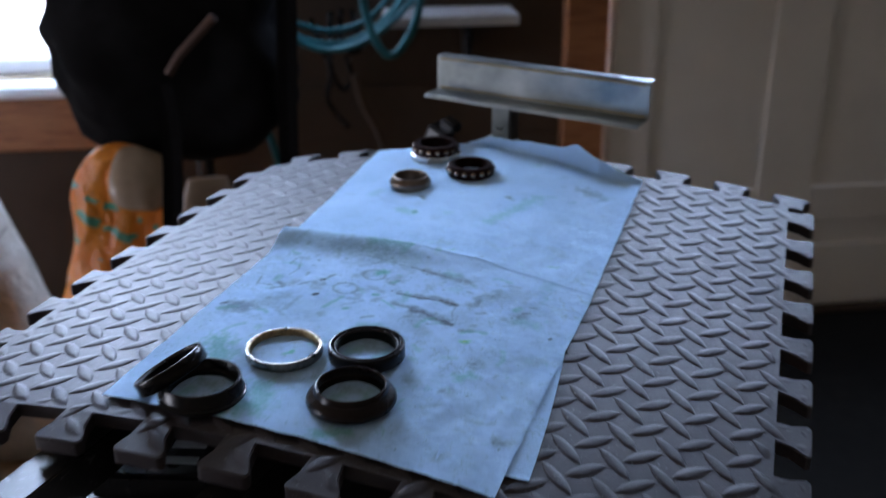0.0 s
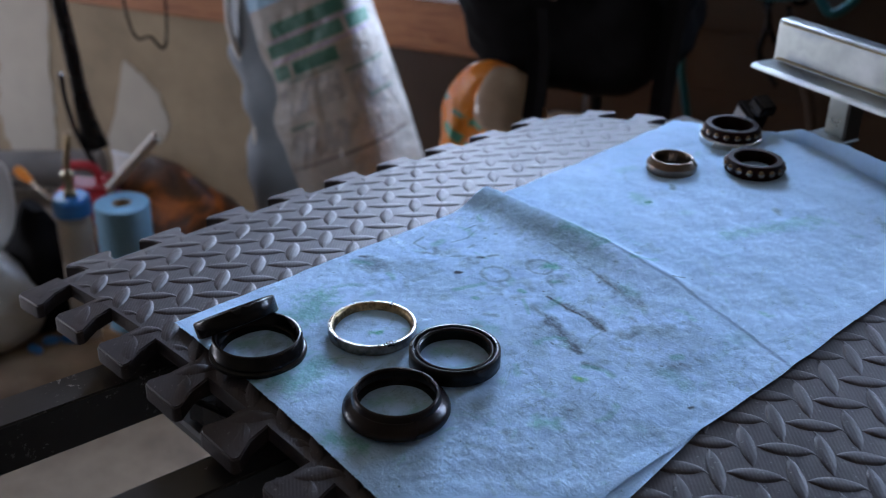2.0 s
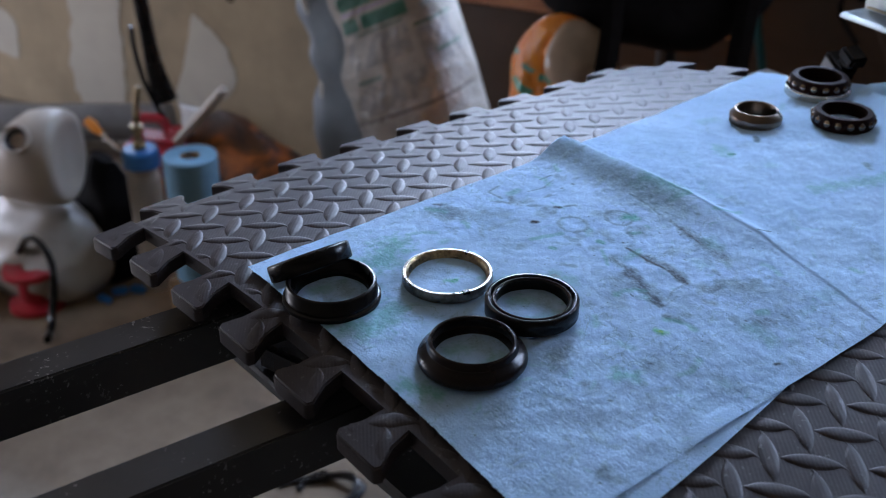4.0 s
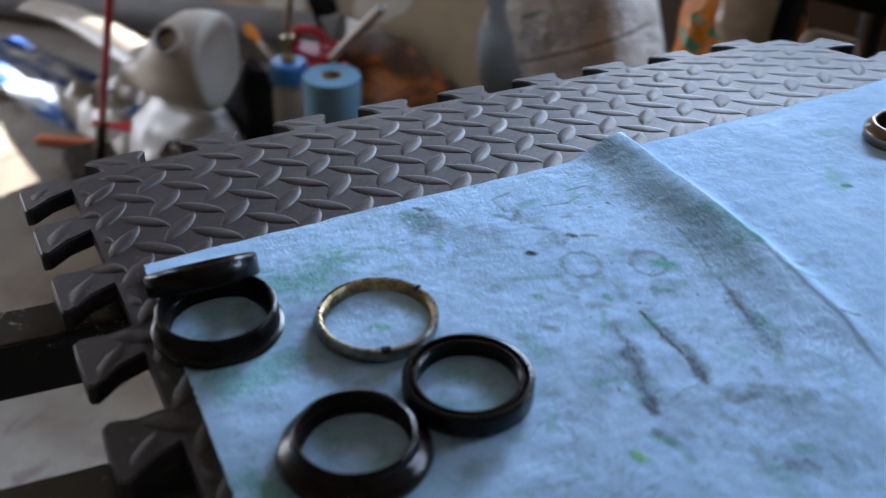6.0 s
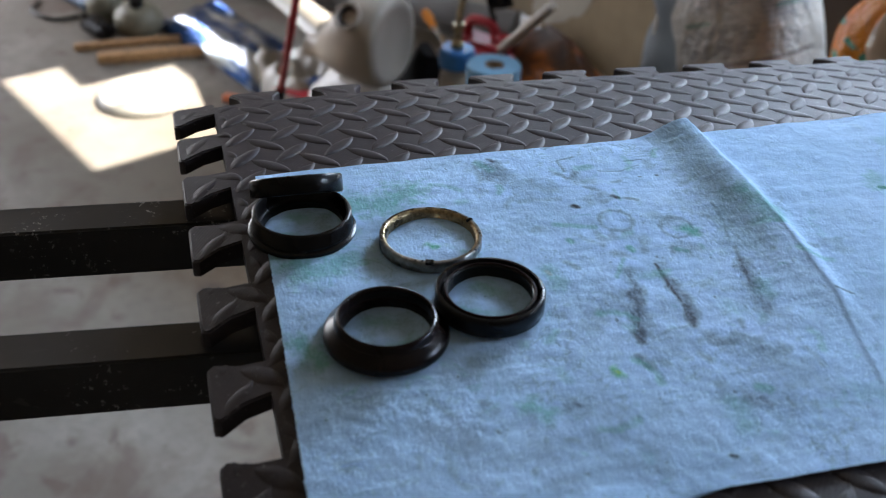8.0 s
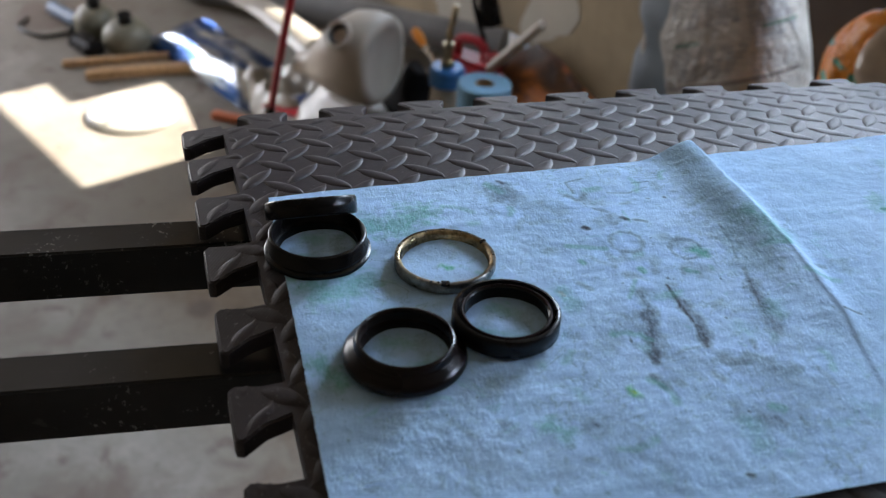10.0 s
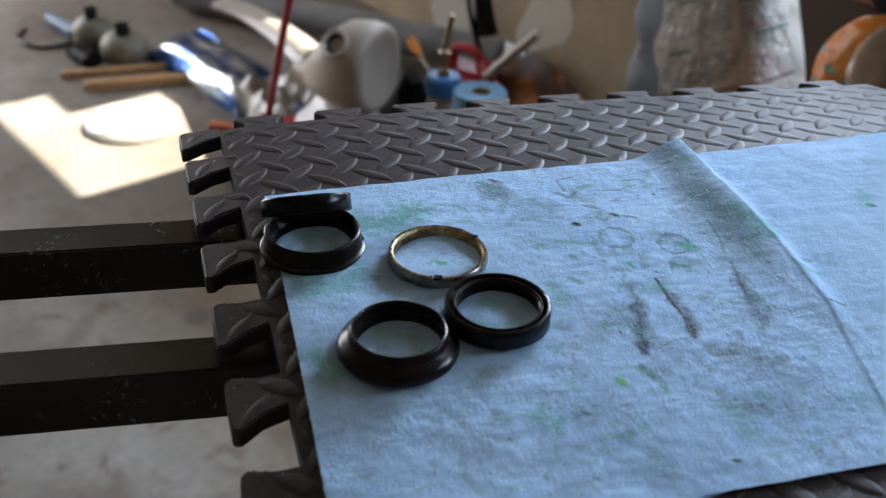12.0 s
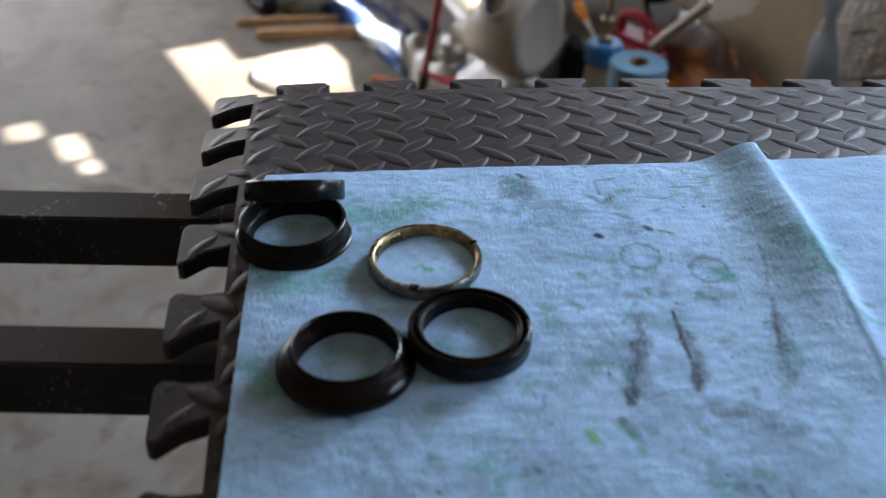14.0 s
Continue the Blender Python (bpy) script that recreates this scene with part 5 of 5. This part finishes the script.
carton = part("carton", boxbm((-0.056, -0.056, 0), (0.056, 0.056, 0.108), 0.003), CARD)
placed(carton, Matrix.Translation((-1.14, 0.60, 0)) @ Matrix.Rotation(radians(30), 4, "Z"), "plain brown cardboard carton under the paper roll", "carton")
roll = empty("paper_roll", Matrix.Translation((-1.135, 0.594, 0.109)), "standing roll of blue paper towels with an open core", "paper roll")
part("paper", lathed([(0.0195, 0), (0.052, 0), (0.0535, 0.002), (0.0535, 0.268), (0.052, 0.271), (0.0195, 0.271)], 48), ROLLBLUE, roll, smooth=False)
part("core", lathed([(0.0175, 0.002), (0.0193, 0.002), (0.0193, 0.269), (0.0175, 0.269)], 32), CARD, roll)

torch = empty("gas_torch", Matrix.Translation((-1.33, 0.577, 0)), "white gas cylinder with a blue collar and a brass burner", "gas torch")
part("cylinder", lathed([(0, 0), (0.034, 0), (0.036, 0.004), (0.036, 0.262), (0.033, 0.280), (0.024, 0.292), (0, 0.292)], 36, False), CREAM, torch, smooth=False)
part("collar", lathed([(0.0370, 0.294), (0.0385, 0.294), (0.0385, 0.325), (0.034, 0.333), (0.014, 0.333), (0.014, 0.329), (0.033, 0.325)], 36), BLUE, torch)
part("valve", lathed([(0, 0.30), (0.013, 0.30), (0.013, 0.345), (0.009, 0.35), (0.009, 0.372), (0.013, 0.374), (0.013, 0.385), (0, 0.385)], 20, False), BRASS, torch)
part("burner_tube", tubebm([(0, 0, 0.384), (0.003, 0.003, 0.42), (0.010, 0.010, 0.470)], 0.0065, 12), BRASS, torch)

jerry = empty("fuel_can", Matrix.Translation((-1.47, 0.685, 0)) @ Matrix.Rotation(radians(35), 4, "Z"), "red plastic fuel can with a faded label", "fuel can")
part("can_body", boxbm((-0.075, -0.05, 0), (0.075, 0.05, 0.285), 0.022, None, 3), RED, jerry)
part("can_label", boxbm((-0.05, -0.0525, 0.10), (0.05, -0.0505, 0.22), 0.0004), plain("faded_pink_label", (0.45, 0.16, 0.16), 0.6), jerry)
part("can_handle", tubebm(curve_pts([(-0.05, 0, 0.278), (-0.045, 0, 0.318), (0.015, 0, 0.322), (0.03, 0, 0.278)], 6), 0.011, 10), RED, jerry)
part("can_spout", lathed([(0, 0.280), (0.018, 0.280), (0.018, 0.305), (0.015, 0.309), (0, 0.309)], 20, False, Matrix.Translation((0.05, 0, 0))), RED, jerry)

soil = empty("soil_bag", at_room(-0.86, 1.29), "slumped brown and orange printed plastic bag on the floor", "bag")
bag("bag_body", 0.36, 0.22, 0.335, (-0.06, 0.02), 0.22, BROWNFILM, 12.5, 0.05, soil, sag=0.1, rings=40, seg=60)
ob = bag("printed_flap", 0.17, 0.07, 0.235, (-0.02, 0.02), 0.6, ORANGE_PRINT, 31.2, 0.03, soil, "bright orange printed flap", sag=0.1)
ob.matrix_local = Matrix.Translation((-0.115, -0.115, 0.0))
placed(bag("refuse_bag", 0.17, 0.16, 0.265, (0.0, 0.0), 0.5, FABRIC, 15.5, 0.03, sag=0.15), Matrix.Translation((-1.475, 0.55, 0)), "small black plastic bag standing on the floor", "bag")
placed(bag("carrier_bag", 0.12, 0.07, 0.27, (-0.03, 0.0), 0.5, BAGWHITE, 19.1, 0.06, sag=0.1), at_room(-1.10, 1.42), "crumpled white plastic carrier bag against the wall", "bag")
placed(part("plastic_tube", tubebm([(-1.62, 0.590, 0.035), (-1.388, 0.722, 0.318), (-1.300, 0.772, 0.425)], 0.011, 14), CREAM), Matrix(), "thin white plastic tube leaning on the bags", "tube")

driver = empty("screwdriver", Matrix(), "long screwdriver with an orange and yellow handle leaning on a bag", "screwdriver")
part("handle", tubebm([(-1.585, 0.571, 0.314), (-1.570, 0.576, 0.305), (-1.545, 0.585, 0.290)], 0.0100, 12, lambda t: 0.7 + 0.6 * math.sin(math.pi * min(1, t + 0.15))), plain("orange_yellow_plastic", (0.60, 0.20, 0.015), 0.4), driver, smooth=True)
part("shaft", tubebm([(-1.545, 0.585, 0.290), (-1.40, 0.635, 0.205)], 0.006, 10), STEEL, driver)

strap = empty("vacuum_hose", ROOM_M, "thick black hose hanging down with a thin cable", "hose")
part("hose_pipe", tubebm(curve_pts([(-1.16, 1.30, 1.9), (-1.15, 1.30, 1.2), (-1.135, 1.28, 0.80), (-1.113, 1.28, 0.57), (-1.100, 1.28, 0.43), (-1.078, 1.28, 0.345)], 8), 0.021, 14, lambda t: 0.8 + 0.55 * max(0, t - 0.72) / 0.28), RUBBER, strap, smooth=True)
part("cable", tubebm(curve_pts([(-1.128, 1.255, 0.52), (-1.125, 1.254, 0.46), (-1.105, 1.252, 0.385), (-1.06, 1.25, 0.31), (-1.01, 1.24, 0.265), (-0.98, 1.24, 0.18)], 8), 0.006, 8), RUBBER, strap, smooth=True)
part("wire_loop", tubebm(curve_pts([(-1.13, 1.45, 1.2), (-1.09, 1.45, 0.62), (-1.03, 1.45, 0.565), (-0.98, 1.45, 0.60), (-0.97, 1.45, 1.2)], 8), 0.003, 6), RUBBER, strap, smooth=True)
placed(part("grey_pipe", tubebm([(-1.38, 1.63, 0.105), (-2.45, 1.22, 0.06)], 0.052, 24), plain("dull_grey_pipe", (0.13, 0.125, 0.12), 0.35, var=0.3, scale=8)), ROOM_M, "long dull grey plastic pipe lying along the wall", "pipe")

# white plastic jug that lies on a crumpled sheet
placed(bag("dust_sheet", 0.34, 0.26, 0.172, (0.0, 0.0), 0.7, FILM, 23.7, 0.05, sag=0.05), Matrix.Translation((-1.56, 0.42, 0)) @ Matrix.Rotation(radians(15), 4, "Z"), "crumpled cream dust sheet heaped on the floor", "sheet")
JUG_AXIS = Vector((0.72, 0.69, 0.0)).normalized()
jug = empty("plastic_jug", Matrix.Translation((-1.435, 0.465, 0.305)) @ Matrix.Rotation(math.atan2(JUG_AXIS.y, JUG_AXIS.x), 4, "Z"), "cream white plastic jug with a round mouth, lying on its side", "jug")
bm = bmesh.new()
rows = []
for x, r, drop in ((-0.235, 0.020, 0.060), (-0.232, 0.026, 0.060), (-0.195, 0.030, 0.055), (-0.175, 0.048, 0.040), (-0.150, 0.066, 0.026), (-0.120, 0.084, 0.012), (-0.085, 0.098, 0.002), (-0.045, 0.103, 0.0), (-0.015, 0.101, 0.0), (-0.004, 0.096, 0.0), (0.0, 0.088, 0.0), (0.0, 0.076, 0.0), (-0.005, 0.070, 0.0), (-0.006, 0.02, 0.0)):
    row = []
    for k in range(48):
        a = 2 * math.pi * k / 48
        c, sn = math.cos(a), math.sin(a)
        row.append(bm.verts.new((x, 0.9 * r * math.copysign(abs(c) ** 0.85, c), r * math.copysign(abs(sn) ** 0.85, sn) - drop)))
    rows.append(row)
for a, b in zip(rows, rows[1:]):
    for k in range(48):
        bm.faces.new((a[k], b[k], b[(k + 1) % 48], a[(k + 1) % 48]))
bm.faces.new(rows[0])
bm.faces.new(rows[-1][::-1])
bmesh.ops.recalc_face_normals(bm, faces=bm.faces)
part("jug_body", bm, CREAM, jug, smooth=True)
MOUTH = Matrix.Translation((-0.070, -0.0740, 0.0700)) @ Matrix.Rotation(radians(52), 4, "X")
part("mouth_rim", lathed([(0.0225, -0.020), (0.0300, -0.006), (0.0330, 0.002), (0.0315, 0.006), (0.0270, 0.007), (0.0225, 0.003)], 32, True, MOUTH), CREAM, jug, smooth=True)
part("mouth", lathed([(0, -0.012), (0.0224, -0.012), (0.0224, 0.001), (0.0190, 0.001), (0.0150, -0.006), (0, -0.008)], 32, False, MOUTH), plain("dark_hollow", (0.05, 0.05, 0.055), 0.15), jug, "dark glossy mouth of the jug", smooth=True)

bm = bmesh.new()
for k in range(15):
    t = k / 14
    c = Vector((-1.66, 0.40, 0.20)).lerp(Vector((-2.46, 0.24, 0.10)), t) + Vector((0, 0, 0.03 * math.sin(math.pi * t)))
    for q in range(7):
        w = (q - 3) / 3
        bm.verts.new(c + Vector((0.02 * w, 0.055 * w, 0.028 * (1 - w * w))))
bm.verts.ensure_lookup_table()
for k in range(14):
    for q in range(6):
        bm.faces.new([bm.verts[i] for i in (k * 7 + q, k * 7 + q + 1, (k + 1) * 7 + q + 1, (k + 1) * 7 + q)])
r = bmesh.ops.extrude_face_region(bm, geom=bm.faces[:])
for v in [g for g in r["geom"] if isinstance(g, bmesh.types.BMVert)]:
    v.co.z -= 0.004
bmesh.ops.recalc_face_normals(bm, faces=bm.faces)
placed(part("fairing", bm, FILM, smooth=True), Matrix(), "long curved cream plastic panel leaning among the clutter", "panel")

# shiny wrapping, blue and silver
def wrapping(name, cx, cy, turn, L, Wd, hgt, seed, material, label, along=5, lumps=1.0):
    bm = bmesh.new()
    g = []
    for i in range(25):
        row = []
        for j in range(13):
            u, v = i / 24 - 0.5, j / 12 - 0.5
            q = Vector((u * along + seed, v * 4, 0))
            edge = (1 - (2 * u) ** 6) * (1 - (2 * v) ** 6)
            z = 0.003 + edge * hgt * (0.55 + 0.2 * (1 - lumps) + lumps * (0.75 * abs(noise.noise(q)) + 0.3 * noise.noise(q * 2.3)))
            row.append(bm.verts.new((u * L * (1 + 0.1 * lumps * noise.noise(q + Vector((0, 0, 4)))), v * Wd * (1 + 0.2 * lumps * noise.noise(q + Vector((0, 0, 9)))), max(0.002, z))))
        g.append(row)
    for i in range(24):
        for j in range(12):
            bm.faces.new((g[i][j], g[i + 1][j], g[i + 1][j + 1], g[i][j + 1]))
    ob = part(name, bm, material, smooth=True)
    return placed(ob, Matrix.Translation((cx, cy, 0)) @ Matrix.Rotation(radians(turn), 4, "Z"), label, "wrapping")


BLUEFOIL = Mat("blue_and_silver_foil", 0.18, 0.85)
BLUEFOIL.colour(BLUEFOIL.ramp(BLUEFOIL.noise(12, 3, 0.6, (0.35, 1.6, 1)), [(0.44, (0.06, 0.14, 0.40)), (0.56, (0.72, 0.78, 0.86))]))
BLUEFOIL.bump(BLUEFOIL.noise(22, 4, 0.6, (0.5, 1.5, 1)), 0.5, 0.01)
foil = wrapping("foil_wrapping", -2.15, 0.175, 25, 0.56, 0.19, 0.10, 1.0, BLUEFOIL.m, "shiny blue and silver foil wrapping on the floor", 1.6, 0.35)
for x in (-0.292, 0.292):
    part("crimped_end", boxbm((x - 0.016, -0.085, 0.002), (x + 0.016, 0.085, 0.006), 0.0015), BLUEFOIL.m, foil)
wrapping("clear_wrapping", -1.86, 0.32, 20, 0.34, 0.20, 0.10, 6.0, FILM, "crumpled clear plastic wrapping on the floor")
packet = empty("printed_packet", Matrix.Translation((-1.75, 0.325, 0.04)) @ pose(0, 0, 0, 14, -8, 32), "flat packet printed in red, white and dark blue on the wrapping", "packet")
for name, lo, hi, mat in (("packet_body", (-0.09, -0.05, 0.0), (0.09, 0.05, 0.030), BAGWHITE), ("red_panel", (-0.085, -0.046, 0.0305), (0.05, -0.012, 0.0325), RED), ("blue_panel", (-0.02, -0.010, 0.0305), (0.088, 0.046, 0.0325), plain("dark_blue_print", (0.02, 0.05, 0.16), 0.4))):
    part(name, boxbm(lo, hi, 0.0008 if "panel" in name else 0.008, None, 2), mat, packet)
placed(part("orange_bar", boxbm((-0.09, -0.012, 0), (0.09, 0.012, 0.02), 0.004), plain("salmon_plastic", (0.6, 0.18, 0.09), 0.4)), Matrix.Translation((-1.80, 0.19, 0)) @ Matrix.Rotation(radians(55), 4, "Z"), "salmon coloured plastic bar lying on the floor", "bar")

jack = empty("trolley_jack", Matrix(), "red trolley jack handle standing in a black socket", "jack")
part("jack_handle", tubebm([(-1.545, 0.219, 0.125), (-1.383, 0.255, 0.471), (-1.10, 0.318, 1.075)], 0.0085, 14), RED, jack)
part("handle_socket", tubebm([(-1.604, 0.206, 0.0), (-1.520, 0.2245, 0.180)], 0.0125, 14), BLACKSTEEL, jack)
part("jack_body", boxbm((-1.70, 0.15, 0.0), (-1.52, 0.26, 0.06), 0.012, None, 2), BLACKSTEEL, jack)

# sticks, fittings, lid, small blue clips
for p0, p1, r in (((-2.239, -0.255, 0), (-2.253, 0.06, 0), 0.012), ((-2.144, -0.193, 0), (-2.152, 0.13, 0), 0.017)):
    d = Vector(p1) - Vector(p0)
    m = Matrix.Translation(p0) @ Matrix.Rotation(math.atan2(d.y, d.x), 4, "Z")
    placed(part("stick", boxbm((0, -r, 0), (d.length, r, 1.5 * r), 0.003, None, 2), PALEWOOD), m, "rough brown wooden stick lying on the floor", "stick", "sticks on the floor")
for k, (x, y, r, h) in enumerate(((-2.47, -0.16, 0.060, 0.095), (-2.36, -0.075, 0.068, 0.085))):
    fit_e = empty("cast_fitting", Matrix.Translation((x, y, 0)) @ pose(0, 0, 0, 8 * k, 12, 30 * k), "round olive grey cast fitting lying on the floor", "fitting", "cast fittings")
    part("fitting_body", lathed([(0, 0), (r * 0.8, 0), (r, h * 0.2), (r, h * 0.6), (r * 0.75, h * 0.85), (r * 0.45, h), (0, h)], 28, False), plain("olive_cast_metal", (0.17, 0.155, 0.11), 0.5), fit_e, smooth=True)
    part("fitting_neck", lathed([(0, h), (r * 0.3, h), (r * 0.3, h * 1.3), (0, h * 1.3)], 20, False), BLACKSTEEL, fit_e)
placed(part("rubber_foot", boxbm((-0.06, -0.03, 0), (0.06, 0.03, 0.045), 0.012, None, 2), RUBBER), Matrix.Translation((-2.34, -0.19, 0)) @ Matrix.Rotation(0.5, 4, "Z"), "black rubber block lying beside the fittings", "block")
placed(part("blue_grip", tubebm([(-2.66, -0.29, 0.02), (-2.52, -0.215, 0.02)], 0.02, 12), plain("dull_blue_grip", (0.05, 0.09, 0.16), 0.5)), Matrix(), "dull blue rubber grip lying on the floor", "grip")
placed(part("black_wire", tubebm(curve_pts([(-2.62, -0.36, 0.006), (-2.54, -0.38, 0.006), (-2.46, -0.31, 0.006), (-2.50, -0.22, 0.006), (-2.60, -0.21, 0.006), (-2.70, -0.26, 0.006)], 8), 0.005, 8), RUBBER), Matrix(), "thin black wire loop on the floor", "wire")
lid = empty("bucket_lid", Matrix.Translation((-1.905, -0.080, 0)), "shallow round white plastic lid upside down in the sun", "lid")
part("lid_disc", lathed([(0, 0.016), (0.090, 0.015), (0.100, 0.017), (0.106, 0.016), (0.110, 0.011), (0.1045, 0.011), (0.09, 0.010), (0, 0.011)], 48, False), LIDPLASTIC, lid, smooth=True)
part("lid_rim", lathed([(0.106, 0.0), (0.113, 0.0), (0.115, 0.003), (0.115, 0.008), (0.112, 0.0105), (0.106, 0.0105)], 48), LIDPLASTIC, lid, smooth=True)
part("lid_tab", boxbm((0.05, -0.07, 0.0165), (0.075, -0.03, 0.023), 0.003, None, 2), LIDPLASTIC, lid)
for k, (x, y, t) in enumerate(((-1.335, 0.450, 20), (-1.345, 0.490, 70), (-1.325, 0.523, 40))):
    placed(part("clip", boxbm((-0.018, -0.009, 0), (0.018, 0.009, 0.016), 0.005, None, 2), BLUE), Matrix.Translation((x, y, 0)) @ Matrix.Rotation(radians(t), 4, "Z"), "small bright blue plastic clip on the floor", "clip", "blue clips")
placed(part("red_cable_reel", lathed([(0.02, 0.0), (0.06, 0.0), (0.06, 0.012), (0.035, 0.02), (0.035, 0.075), (0.06, 0.083), (0.06, 0.095), (0.02, 0.095)], 28), RED), Matrix.Translation((-1.42, 0.335, 0.0)), "small red plastic reel on the floor", "reel")
placed(part("black_cable", tubebm(curve_pts([(-1.50, 0.30, 0.02), (-1.44, 0.345, 0.15), (-1.36, 0.36, 0.12), (-1.33, 0.33, 0.01), (-1.26, 0.29, 0.008)], 8), 0.008, 8), RUBBER), Matrix(), "black cable trailing over the red reel", "cable")
for k in range(3):
    pts = [(-0.62 + 0.03 * k, 0.40 + 0.02 * k, 0.006), (-0.57, 0.46 + 0.015 * k, 0.006), (-0.52 + 0.02 * k, 0.52, 0.02), (-0.46, 0.50 - 0.03 * k, 0.006), (-0.40, 0.55 + 0.03 * k, 0.006)]
    placed(part("power_cord", tubebm(curve_pts(pts, 8), 0.005, 8), RUBBER), Matrix(), "black power cord lying loose on the floor", "cord", "cords on the floor")
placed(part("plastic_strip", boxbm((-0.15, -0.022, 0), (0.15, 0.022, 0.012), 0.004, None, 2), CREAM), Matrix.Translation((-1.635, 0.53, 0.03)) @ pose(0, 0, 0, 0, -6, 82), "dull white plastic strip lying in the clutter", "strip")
